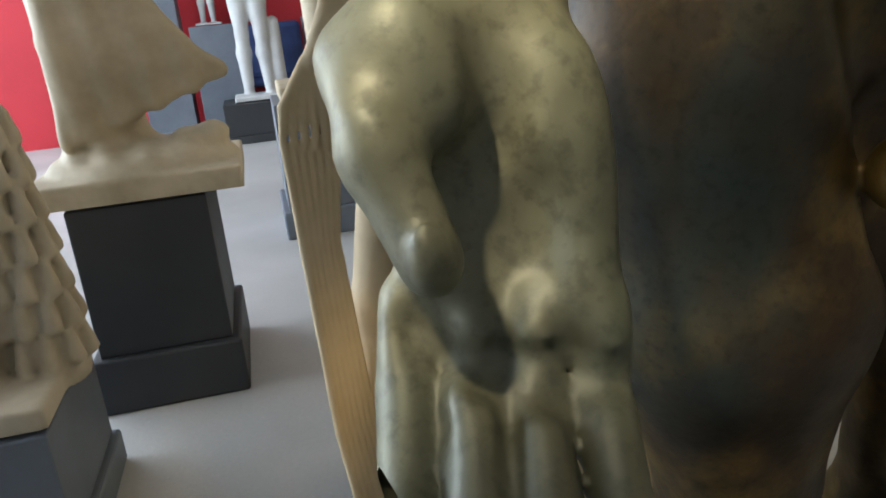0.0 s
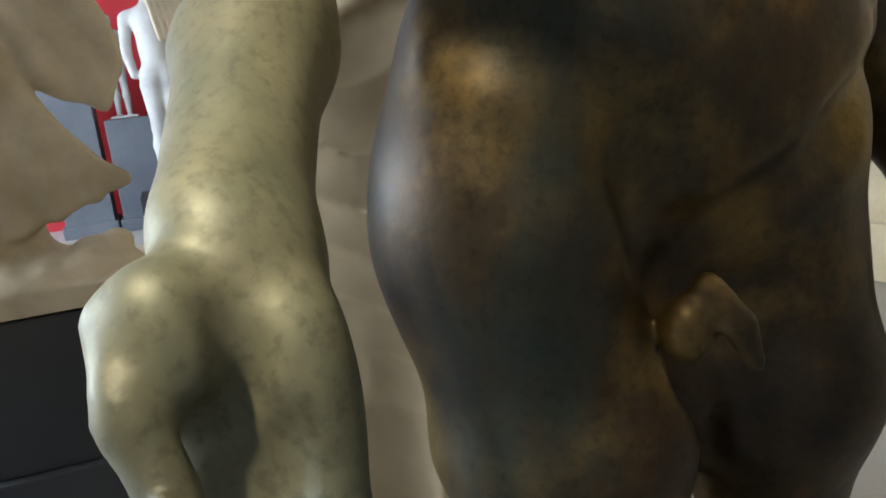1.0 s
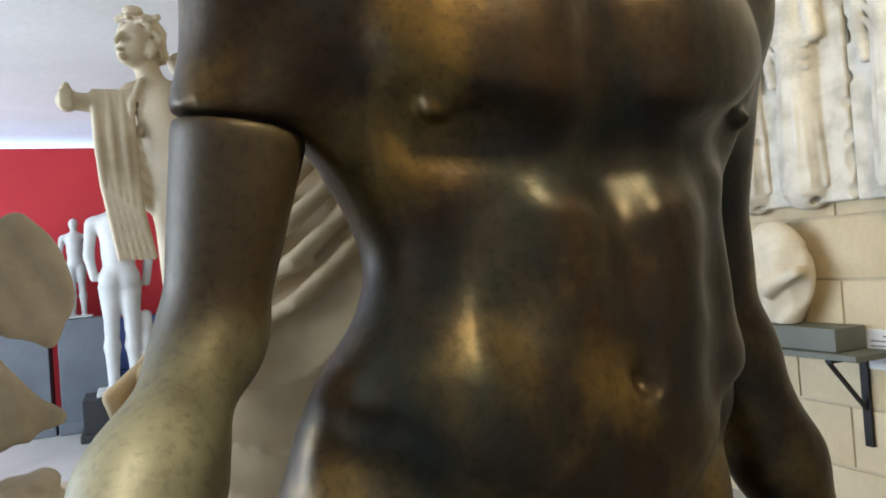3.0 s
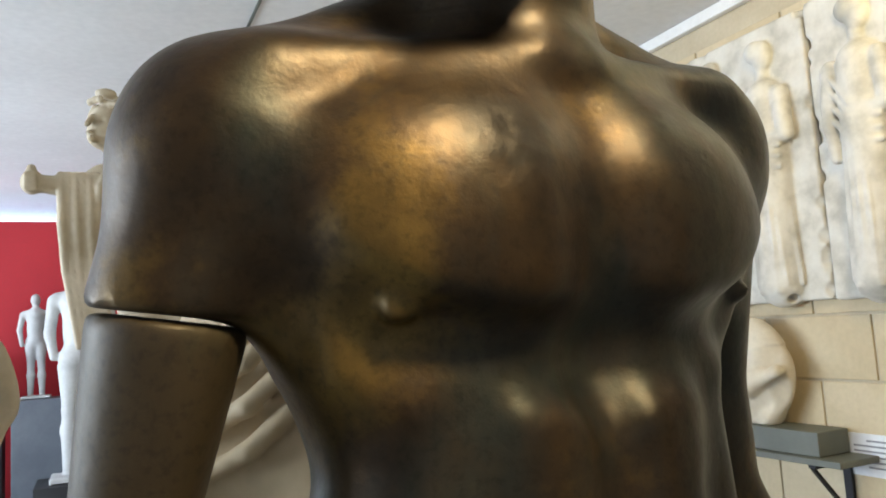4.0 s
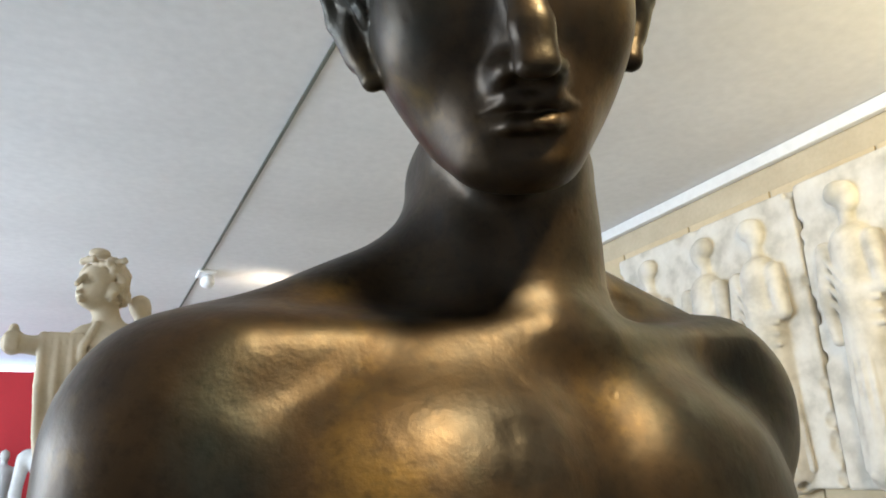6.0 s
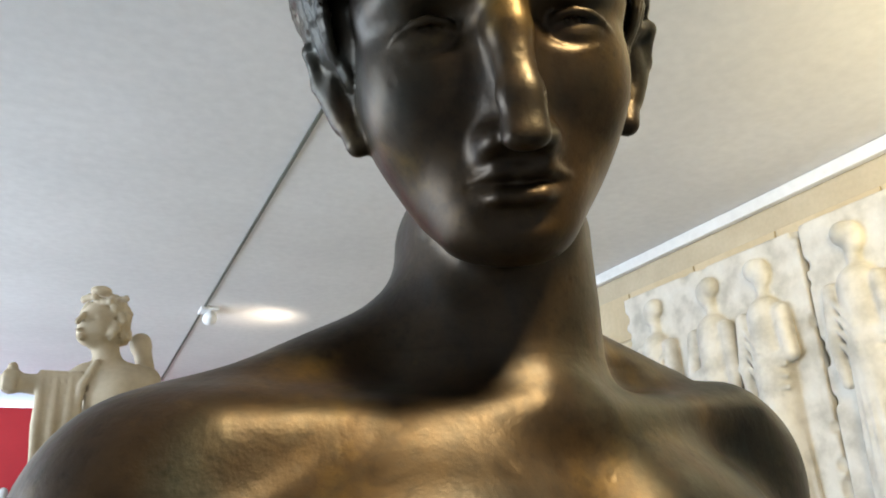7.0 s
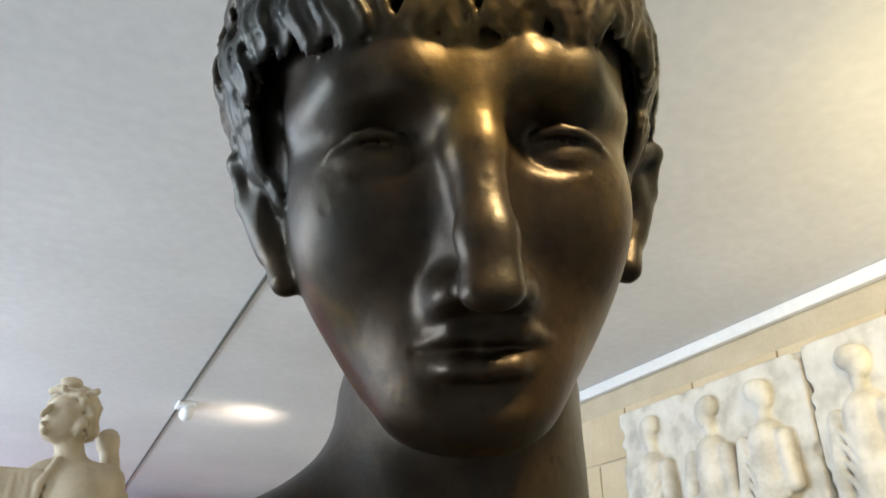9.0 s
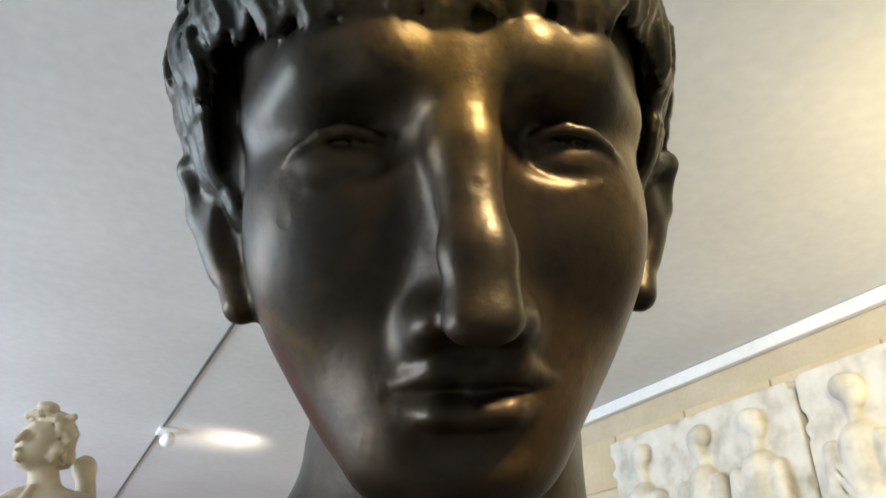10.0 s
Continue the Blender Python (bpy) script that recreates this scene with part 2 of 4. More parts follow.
    def front(self, x, z):
        """Where a line along +y first meets the clay; None where it misses."""
        i, k = int(round((x - self.lo[0]) / self.step)), int(round((z - self.lo[2]) / self.step))
        if not (0 <= i < self.n[0] and 0 <= k < self.n[2]):
            return None
        hit = self.f[i, :, k] < 0
        return float(self.axes[1][int(np.argmax(hit))]) if hit.any() else None

    def level(self, x, z):
        """As front(), but between the steps of the grid."""
        i, k = int(round((x - self.lo[0]) / self.step)), int(round((z - self.lo[2]) / self.step))
        line = self.f[i, :, k]
        j = max(1, int(np.argmax(line < 0)))
        return float(self.axes[1][j] - self.step * line[j] / (line[j] - line[j - 1]))

    def groove(self, pts, r, k, out=0.25):
        """A rounded groove along the front, through points (x, z)."""
        on = [(x, self.front(x, z), z) for x, z in pts]
        on = [(x, y - out * r, z) for x, y, z in on if y is not None]
        return self.path(on, [r] * len(on), k, mode="cut")

    def warp(self, lo, hi, how):
        """Adds how(x, y, z) to the field in a region: folds, locks, hollows."""
        cut, g = self.part_of(lo, hi)
        if cut is not None:
            self.f[cut] += how(*g).astype(np.float32)
        return self

    def mesh(self):
        """Naive surface nets: one vertex in each cell that the surface crosses, one quad on each edge."""
        f, n = self.f, self.n
        inside = f < 0
        corners = [(i, j, k) for i in (0, 1) for j in (0, 1) for k in (0, 1)]
        view = lambda a, c: a[c[0]:n[0] - 1 + c[0], c[1]:n[1] - 1 + c[1], c[2]:n[2] - 1 + c[2]]
        count = sum(view(inside, c).astype(np.int8) for c in corners)
        cells = (count > 0) & (count < 8)
        idx = np.argwhere(cells)
        ids = np.full(cells.shape, -1, np.int64)
        ids[cells] = np.arange(len(idx))
        vals = {c: view(f, c)[cells] for c in corners}
        total, hits = np.zeros((len(idx), 3)), np.zeros(len(idx))
        for a in corners:
            for ax in range(3):
                if a[ax]:
                    continue
                b = tuple(1 if i == ax else a[i] for i in range(3))
                fa, fb = vals[a], vals[b]
                cross = (fa < 0) != (fb < 0)
                t = np.where(cross, fa / np.where(cross, fa - fb, 1), 0)
                p = np.array(a, float)[None].repeat(len(idx), 0)
                p[:, ax] += t
                total[cross] += p[cross]
                hits += cross
        verts = (idx + total / np.maximum(hits, 1)[:, None]) * self.step + self.lo
        faces = []
        for ax in range(3):
            u, v = (ax + 1) % 3, (ax + 2) % 3
            lo = [slice(None)] * 3
            hi = [slice(None)] * 3
            lo[ax], hi[ax] = slice(0, -1), slice(1, None)
            a, b = inside[tuple(lo)], inside[tuple(hi)]
            e = np.argwhere(a != b)
            e = e[(e[:, u] > 0) & (e[:, v] > 0) & (e[:, u] < n[u] - 1) & (e[:, v] < n[v] - 1)]
            if not len(e):
                continue
            flip = a[tuple(e.T)]
            du, dv = np.eye(3, dtype=int)[u], np.eye(3, dtype=int)[v]
            q = np.stack([ids[tuple((e - s).T)] for s in (0 * du, du, du + dv, dv)], 1)
            q[~flip] = q[~flip][:, ::-1]
            faces.append(q)
        return verts, np.concatenate(faces)


def statue_mesh(name, clays, mats, tidy=2, shapes=()):
    """Joins the clays (each with its material number) into ONE smooth mesh; shapes adjust the proportions of each."""
    vs, fs, ms, base = [], [], [], 0
    for at, (clay, number, *own) in enumerate(clays):
        v, f = clay.mesh()
        if shapes:
            v = shapes[at](v)
        for _ in range(own[0] if own else tidy):
            s, w = np.zeros_like(v), np.zeros(len(v))
            for a, b in ((0, 1), (1, 2), (2, 3), (3, 0)):
                for i, j in ((a, b), (b, a)):
                    np.add.at(s, f[:, i], v[f[:, j]])
                    np.add.at(w, f[:, i], 1)
            v = v * 0.5 + 0.5 * s / np.maximum(w, 1)[:, None]
        vs.append(v), fs.append(f + base), ms.append(np.full(len(f), number))
        base += len(v)
    v, f = np.concatenate(vs), np.concatenate(fs)
    mesh = bpy.data.meshes.new(name)
    mesh.vertices.add(len(v))
    mesh.vertices.foreach_set("co", v.astype(np.float32).ravel())
    mesh.loops.add(4 * len(f))
    mesh.loops.foreach_set("vertex_index", f.astype(np.int32).ravel())
    mesh.polygons.add(len(f))
    mesh.polygons.foreach_set("loop_start", np.arange(0, 4 * len(f), 4, dtype=np.int32))
    mesh.polygons.foreach_set("material_index", np.concatenate(ms).astype(np.int32))
    mesh.polygons.foreach_set("use_smooth", np.ones(len(f), bool))
    for m in mats:
        mesh.materials.append(m)
    mesh.update()
    mesh.validate()
    return mesh


# ---- the bronze youth ----
def L(x, y, z):
    """From the frame that faces the visitor to the frame of the torso, which is turned 27 degrees."""
    return (0.891 * x + 0.454 * y, -0.454 * x + 0.891 * y, z)


def bronze_torso(c):
    # ribcage, abdomen, pelvis
    c.ball((0.006, 0.020, 1.40), (0.205, 0.130, 0.20), 0.03)
    c.ball((0.014, 0.015, 1.20), (0.180, 0.114, 0.20), 0.05)
    c.ball((-0.02, 0.030, 1.02), (0.185, 0.125, 0.15), 0.06)
    c.ball((0.010, 0.015, 1.51), (0.205, 0.108, 0.090), 0.05)
    # breast muscles
    c.ball((-0.088, -0.040, 1.438), (0.120, 0.080, 0.106), 0.06, turn=(6, 0, -14))
    c.ball((0.112, -0.040, 1.444), (0.124, 0.080, 0.106), 0.06, turn=(6, 0, 14))
    # belly: two columns and the lower belly
    c.ball((-0.045, -0.038, 1.17), (0.064, 0.050, 0.18), 0.08)
    c.ball((0.070, -0.038, 1.17), (0.064, 0.050, 0.18), 0.08)
    c.ball((-0.020, -0.045, 1.04), (0.125, 0.070, 0.12), 0.06)
    c.ball((0.012, -0.118, 1.140), (0.010, 0.020, 0.013), 0.012, mode="cut")
    c.limb((-0.145, 0.020, 1.08), (-0.165, 0.020, 0.95), 0.085, 0.090, 0.04)
    # hip crests and buttocks
    c.ball((-0.128, -0.022, 1.135), (0.078, 0.084, 0.070), 0.080, turn=(0, 22, 0))
    c.ball((0.150, 0.005, 1.120), (0.045, 0.075, 0.055), 0.045, turn=(0, -20, 0))
    c.ball((-0.115, 0.100, 0.93), (0.105, 0.095, 0.12), 0.04)
    c.ball((0.065, 0.100, 0.92), (0.100, 0.095, 0.12), 0.04)
    # shoulders and collar
    for s, x, z in ((-1, -0.212, 1.516), (1, 0.244, 1.546)):
        c.ball((x, 0.030, z), (0.070, 0.074, 0.078), 0.045)
        c.limb((0.008 + s * 0.050, 0.035, 1.655), (x, 0.032, z + 0.030), 0.045, 0.050, 0.05)
        c.limb((0.012 + s * 0.020, -0.068, 1.585), (x - s * 0.02, -0.020, z + 0.055), 0.010, 0.012, 0.045)
        c.ball((x - s * (0.072 if s < 0 else 0.055), 0.075, 1.45), (0.055, 0.05, 0.10), 0.05)
    c.ball((0.010, -0.100, 1.600), (0.014, 0.022, 0.014), 0.02, mode="cut")
    # neck
    c.limb((0.006, 0.034, 1.54), L(0.006, -0.010, 1.74), 0.086, 0.076, 0.035)
    c.limb((0.010, -0.052, 1.590), L(-0.052, 0.014, 1.74), 0.013, 0.016, 0.04)
    c.limb((0.030, -0.030, 1.600), L(0.060, 0.014, 1.74), 0.008, 0.015, 0.05)


def bronze_legs(c):
    # standing leg and eased leg
    c.path([(-0.125, 0.030, 0.92), (-0.122, 0.018, 0.75), (-0.100, 0.030, 0.54)], [0.112, 0.110, 0.070], 0.04)
    c.ball((-0.165, 0.015, 0.95), (0.095, 0.110, 0.17), 0.04)
    c.path([(-0.098, 0.030, 0.54), (-0.095, 0.060, 0.38), (-0.095, 0.055, 0.14)], [0.062, 0.064, 0.038], 0.03)
    c.path([(0.070, 0.020, 0.95), (0.085, -0.010, 0.74), (0.095, 0.010, 0.53)], [0.108, 0.094, 0.064], 0.04)
    c.path([(0.095, 0.010, 0.53), (0.105, 0.060, 0.38), (0.115, 0.090, 0.14)], [0.060, 0.062, 0.037], 0.03)
    for x, y, a in ((-0.095, 0.03, -0.03), (0.118, 0.06, 0.05)):
        c.limb((x, y + 0.03, 0.105), (x + a, y - 0.13, 0.085), 0.040, 0.032, 0.03)
    c.ball((-0.155, 0.012, 0.985), (0.088, 0.096, 0.100), 0.050)
    # groove between belly and thigh, and the plain form at the groin
    c.groove([(-0.218, 1.112), (-0.200, 1.106), (-0.180, 1.092), (-0.150, 1.066), (-0.126, 1.030), (-0.112, 0.985), (-0.098, 0.945), (-0.085, 0.920)], 0.012, 0.040, 0.65)
    c.ball((-0.105, -0.020, 1.085), (0.085, 0.080, 0.075), 0.060)
    c.groove([(0.185, 1.110), (0.150, 1.080), (0.060, 1.005), (-0.020, 0.955), (-0.060, 0.930)], 0.014, 0.040, 0.55)
    c.groove([(-0.075, 0.900), (-0.055, 0.820), (-0.035, 0.700)], 0.022, 0.025, 0.1)
    c.ball((-0.090, -0.106, 0.872), (0.018, 0.024, 0.029), 0.006)
    c.path([(-0.076, -0.112, 0.904), (-0.068, -0.136, 0.878), (-0.060, -0.142, 0.846)], [0.013, 0.0125, 0.0085], 0.003)
    # round base plate
    c.slab((0.0, 0.03, 0.03), (0.30, 0.27, 0.031), 0.012, 0.01)


def bronze_arms(c):
    # upper right arm as far as the joint, and the hanging left arm
    c.limb((-0.222, 0.030, 1.49), (-0.256, 0.034, 1.37), 0.064, 0.058, 0.04)
    c.path([(0.250, 0.040, 1.50), (0.245, 0.075, 1.24), L(0.212, 0.170, 1.12)], [0.064, 0.056, 0.050], 0.035)
    c.path([L(0.212, 0.170, 1.12), L(0.250, 0.145, 0.99), L(0.282, 0.105, 0.86)], [0.050, 0.048, 0.031], 0.03)
    c.ball(L(0.292, 0.095, 0.80), (0.026, 0.045, 0.055), 0.02)
    for i, (dx, dy) in enumerate(((-0.012, -0.035), (-0.006, -0.012), (0.0, 0.012), (0.004, 0.035))):
        c.path([L(0.292 + dx, 0.095 + dy, 0.77), L(0.288 + dx, 0.088 + dy, 0.72), L(0.270 + dx, 0.078 + dy, 0.69)], [0.013, 0.012, 0.010], 0.008)
    c.path([L(0.262, 0.062, 0.83), L(0.248, 0.045, 0.78), L(0.246, 0.040, 0.74)], [0.016, 0.014, 0.011], 0.012)


def bronze_forearm(c):
    # right arm below the joint
    c.limb((-0.262, 0.036, 1.375), L(-0.285, -0.085, 1.205), 0.057, 0.041, 0.03)
    c.ball(L(-0.286, -0.070, 1.20), (0.036, 0.040, 0.045), 0.03)
    c.path([L(-0.284, -0.095, 1.20), L(-0.288, -0.185, 1.115), L(-0.280, -0.325, 1.010)], [0.037, 0.046, 0.039], 0.035)
    c.limb(L(-0.280, -0.325, 1.010), L(-0.276, -0.360, 0.970), 0.040, 0.036, 0.03)
    # palm, ball of the thumb, heel of the hand
    for x, r in ((-0.312, 0.0185), (-0.286, 0.0175), (-0.260, 0.0175), (-0.236, 0.0175)):
        c.limb(L(-0.276 + 0.7 * (x + 0.276), -0.352, 0.985), L(x, -0.386, 0.898), 0.022, r, 0.016)
    c.ball(L(-0.308, -0.372, 0.985), (0.036, 0.030, 0.036), 0.014)
    c.ball(L(-0.244, -0.366, 0.955), (0.021, 0.020, 0.046), 0.016)
    c.ball(L(-0.272, -0.402, 0.938), (0.026, 0.014, 0.028), 0.016, mode="cut")
    # fingers: they leave the palm downwards and bend up to the visitor
    for x, r, dy in ((-0.322, 0.0165, 0.010), (-0.290, 0.0158, -0.006), (-0.261, 0.0150, -0.004), (-0.231, 0.0145, 0.008)):
        a, b = L(x, -0.388, 0.900), L(x - 0.002, -0.418 + dy, 0.866)
        d, e = L(x + 0.001, -0.455 + dy, 0.842), L(x + 0.004, -0.490 + dy, 0.842)
        c.path([a, b, d, e], [r, r, r * 0.93, r * 0.78], 0.003)
    for x in (-0.306, -0.2755, -0.246):
        c.path([L(x, -0.408, 0.888), L(x, -0.432, 0.868), L(x, -0.475, 0.856)], [0.0035, 0.0045, 0.0055], 0.004, mode="cut")
    # thumb, folded forward over the palm
    c.path([L(-0.328, -0.382, 0.992), L(-0.324, -0.412, 0.972), L(-0.304, -0.428, 0.935)], [0.022, 0.0180, 0.0150], 0.010)
    c.ball(L(-0.302, -0.441, 0.940), (0.009, 0.005, 0.013), 0.004)
    # crease across the roots of the fingers and lines of the palm
    c.limb(L(-0.318, -0.414, 0.888), L(-0.240, -0.410, 0.888), 0.004, 0.004, 0.010, mode="cut")
    c.limb(L(-0.286, -0.396, 0.918), L(-0.274, -0.397, 0.932), 0.0016, 0.001, 0.003, mode="cut")
    c.limb(L(-0.250, -0.394, 0.915), L(-0.232, -0.388, 0.935), 0.0012, 0.001, 0.002, mode="cut")
    c.limb(L(-0.312, -0.412, 0.955), L(-0.280, -0.398, 0.962), 0.0020, 0.001, 0.004, mode="cut")
    # sawn faces of the joint
    c.slab((-0.262, 0.034, 1.4275), (0.12, 0.12, 0.040), 0.002, 0.004, turn=(4, 9, 0), mode="cut")


HX, HY, HZ = -0.009, -0.118, 1.833
TILT, BOW = 4.5, 20.0


def hd(x, y, z):
    """From the head's own frame (nose to -y) to the torso's frame: it is bowed, and leans to its right."""
    z = z * 1.05 if z < 0 else z
    a, b = radians(TILT), radians(BOW)
    y, z = y * math.cos(b) - z * math.sin(b), z * math.cos(b) + y * math.sin(b)
    x, z = x * math.cos(a) - z * math.sin(a), z * math.cos(a) + x * math.sin(a)
    return L(HX + x, HY + y, HZ + z)


def hball(c, p, r, k=0.01, mode="add", turn=(0, 0, 0)):
    m = Euler((0, 0, radians(-27))).to_matrix() @ Euler((0, radians(-TILT), 0)).to_matrix() @ Euler((radians(BOW), 0, 0)).to_matrix()
    e = (m @ Euler([radians(v) for v in turn]).to_matrix()).to_euler()
    c.ball(hd(*p), r, k, turn=tuple(math.degrees(v) for v in e), mode=mode)


EYE = -0.001


def bronze_head(c):
    # skull, face, jaw, chin
    hball(c, (0, 0.040, 0.065), (0.112, 0.115, 0.105), 0.02)
    hball(c, (0, -0.020, 0.008), (0.092, 0.076, 0.120), 0.03)
    hball(c, (0, -0.020, -0.066), (0.066, 0.064, 0.076), 0.03)
    hball(c, (0.003, -0.073, -0.117), (0.024, 0.020, 0.022), 0.03)
    hball(c, (0, -0.042, 0.058), (0.091, 0.054, 0.050), 0.025)
    for s in (-1, 1):
        hball(c, (s * 0.050, -0.052, -0.026), (0.034, 0.026, 0.040), 0.040)
        c.limb(hd(s * 0.076, 0.000, -0.030), hd(s * 0.022, -0.058, -0.114), 0.017, 0.015, 0.035)
        # brow, eye hollow, eyeball and lids
        c.path([hd(s * 0.012, -0.090, EYE + 0.034), hd(s * 0.030, -0.089, EYE + 0.041), hd(s * 0.055, -0.078, EYE + 0.041), hd(s * 0.078, -0.054, EYE + 0.029)], [0.014, 0.0145, 0.0145, 0.012], 0.016)
        hball(c, (s * 0.0465, -0.115, EYE + 0.007), (0.036, 0.034, 0.0228), 0.0045, mode="cut")
        hball(c, (s * 0.046, -0.0700, EYE), (0.0265, 0.0205, 0.0165), 0.0010)
        c.path([hd(s * (0.046 + 0.0285 * t), -0.0905 + 0.016 * t * t, EYE + 0.0130 * (1 - t * t)) for t in (-1, -0.7, -0.35, 0, 0.35, 0.7, 1)], [0.0020, 0.0028, 0.0032, 0.0034, 0.0032, 0.0028, 0.0020], 0.0010)
        c.path([hd(s * (0.046 + 0.0275 * t), -0.0885 + 0.015 * t * t, EYE - 0.0015 - 0.0115 * (1 - t * t)) for t in (-1, -0.5, 0, 0.5, 1)], [0.0018, 0.0025, 0.0027, 0.0025, 0.0018], 0.0015)
    # nose: a straight broad ridge with flat top, modest wings
    c.path([hd(0, -0.078, 0.030), hd(0, -0.084, -0.010), hd(0.001, -0.094, -0.060)], [0.015, 0.0165, 0.0190], 0.014)
    for s in (-1, 1):
        c.path([hd(s * 0.0048, -0.093, 0.040), hd(s * 0.0042, -0.105, 0.000), hd(0.001 + s * 0.0048, -0.119, -0.042), hd(0.002 + s * 0.0056, -0.126, -0.066)], [0.0085, 0.0080, 0.0080, 0.0088], 0.010)
        hball(c, (0.001 + s * 0.0175, -0.103, -0.066), (0.0080, 0.014, 0.0090), 0.012)
    # mouth: the upper lip with its dip, the fuller lower lip, the line between
    hball(c, (0.002, -0.066, -0.088), (0.038, 0.022, 0.032), 0.030)
    c.path([hd(-0.026, -0.088, -0.0880), hd(-0.011, -0.0985, -0.0815), hd(0.003, -0.1000, -0.0832), hd(0.017, -0.0985, -0.0815), hd(0.033, -0.088, -0.0880)], [0.0030, 0.0062, 0.0056, 0.0062, 0.0030], 0.004)
    c.path([hd(-0.022, -0.087, -0.0955), hd(-0.009, -0.0965, -0.0990), hd(0.003, -0.0980, -0.0996), hd(0.015, -0.0965, -0.0990), hd(0.029, -0.087, -0.0955)], [0.0040, 0.0070, 0.0075, 0.0070, 0.0040], 0.004)
    c.path([hd(-0.030, -0.090, -0.0905), hd(-0.012, -0.1045, -0.0897), hd(0.003, -0.1060, -0.0910), hd(0.018, -0.1045, -0.0897), hd(0.037, -0.090, -0.0905)], [0.0020, 0.0032, 0.0033, 0.0032, 0.0020], 0.0012, mode="cut")
    c.limb(hd(-0.014, -0.101, -0.1110), hd(0.020, -0.101, -0.1110), 0.0055, 0.0055, 0.010, mode="cut")
    # hollow under the jaw
    c.path([hd(-0.060, 0.000, -0.110), hd(-0.030, -0.036, -0.148), hd(0.003, -0.048, -0.157), hd(0.036, -0.036, -0.148), hd(0.066, 0.000, -0.110)], [0.010, 0.013, 0.013, 0.013, 0.010], 0.020, mode="cut")
    # ears
    for s in (-1, 1):
        c.path([hd(s * 0.098, -0.022, -0.050), hd(s * 0.106, -0.010, -0.032), hd(s * 0.122, 0.000, -0.004), hd(s * 0.126, -0.004, 0.020), hd(s * 0.112, -0.018, 0.018)], [0.0090, 0.0072, 0.0062, 0.0062, 0.005], 0.005)
        hball(c, (s * 0.106, -0.002, -0.008), (0.015, 0.016, 0.036), 0.008)
        hball(c, (s * 0.106, -0.024, -0.010), (0.006, 0.010, 0.018), 0.004, mode="cut")
    bronze_hair(c)


def bronze_hair(c):
    """Short wavy locks, combed forward from the crown; each is a bundle of thin bent strands with a curled end."""
    rng = random.Random(7)
    mid, rad = (-0.002, 0.018, 0.086), (0.126, 0.117, 0.090)
    hball(c, mid, (0.121, 0.111, 0.086), 0.004)
    for s in (-1, 1):
        hball(c, (s * 0.092 - 0.003, 0.006, 0.040), (0.022, 0.044, 0.060), 0.006)

    def on_cap(az, z, lift):
        """A point on the cap of hair at a height; az runs from the brow (0) round to the ears."""
        h = (z - mid[2]) / rad[2]
        w = math.sqrt(max(0.0, 1 - h * h)) if h > 0 else math.sqrt(max(0.0, 1 - 0.35 * h * h))
        g = 1 + lift
        return hd(mid[0] + rad[0] * g * w * math.sin(az), mid[1] - rad[1] * g * w * math.cos(az), mid[2] + (z - mid[2]) * (g if h > 0 else 1))

    def lock(az, z, length, side, w, n=4, curl=1.0, proud=0.0):
        """A lock that starts at (az, z) and falls by length, swinging to one side and curling at the tip."""
        lift = rng.uniform(0.000, 0.055) + proud
        for k in range(n):
            off = (k - (n - 1) / 2) * w * 2.1 / 0.122
            cut = 1 - 0.08 * abs(k - (n - 1) / 2)
            pts, rad_s = [], []
            for i in range(7):
                t = i / 6
                swing = side * (0.045 * math.sin(t * 5.2) + 0.16 * curl * max(0.0, t - 0.55) ** 1.3)
                rise = length * cut * (t - 0.32 * curl * max(0.0, t - 0.75))
                pts.append(on_cap(az + swing + off * (1 - 0.45 * t * t), z - rise, lift + 0.016 * math.sin(t * 3.14) - 0.02 * (i == 0) + 0.010 * (k % 2)))
                rad_s.append(w * (0.8, 1, 1.05, 1.05, 1, 0.85, 0.55)[i])
            c.path(pts, rad_s, 0.0008)

    # rows from the crown down to the fringe
    for z, length in ((0.168, 0.020), (0.156, 0.026), (0.140, 0.032), (0.122, 0.036), (0.104, 0.040), (0.086, 0.042)):
        h = (z - mid[2]) / rad[2]
        n = int(26 * math.sqrt(max(0.05, 1 - h * h))) + 2
        for i in range(n):
            az = (i + 0.5 * rng.random() - (n - 1) / 2) / n * 3.9
            side = (1 if az > 0 else -1) if rng.random() < 0.75 else (-1 if az > 0 else 1)
            rise = 0.012 * min(1.0, abs(az) / 0.8) if z < 0.1 and abs(az) < 1.0 else 0.0
            lock(az, z + rng.uniform(-0.004, 0.004) + rise, length * rng.uniform(0.9, 1.15), side, rng.uniform(0.0026, 0.0033), proud=0.025 if z < 0.1 else 0.0)
    for s in (-1, 1):
        # locks over the temples, down before the ears and round above them
        for az, z, length in ((1.02, 0.086, 0.046), (1.14, 0.074, 0.052), (1.28, 0.078, 0.056), (1.42, 0.070, 0.048), (1.56, 0.074, 0.046), (1.72, 0.070, 0.044), (1.88, 0.066, 0.044), (1.20, 0.040, 0.046), (1.33, 0.034, 0.048), (1.46, 0.046, 0.036), (1.26, 0.006, 0.036), (1.36, 0.002, 0.030), (1.95, 0.034, 0.04), (1.8, 0.040, 0.036)):
            lock(s * az, z, length, s if az > 1.5 else -s, 0.0030, n=5, curl=1.3, proud=0.02)


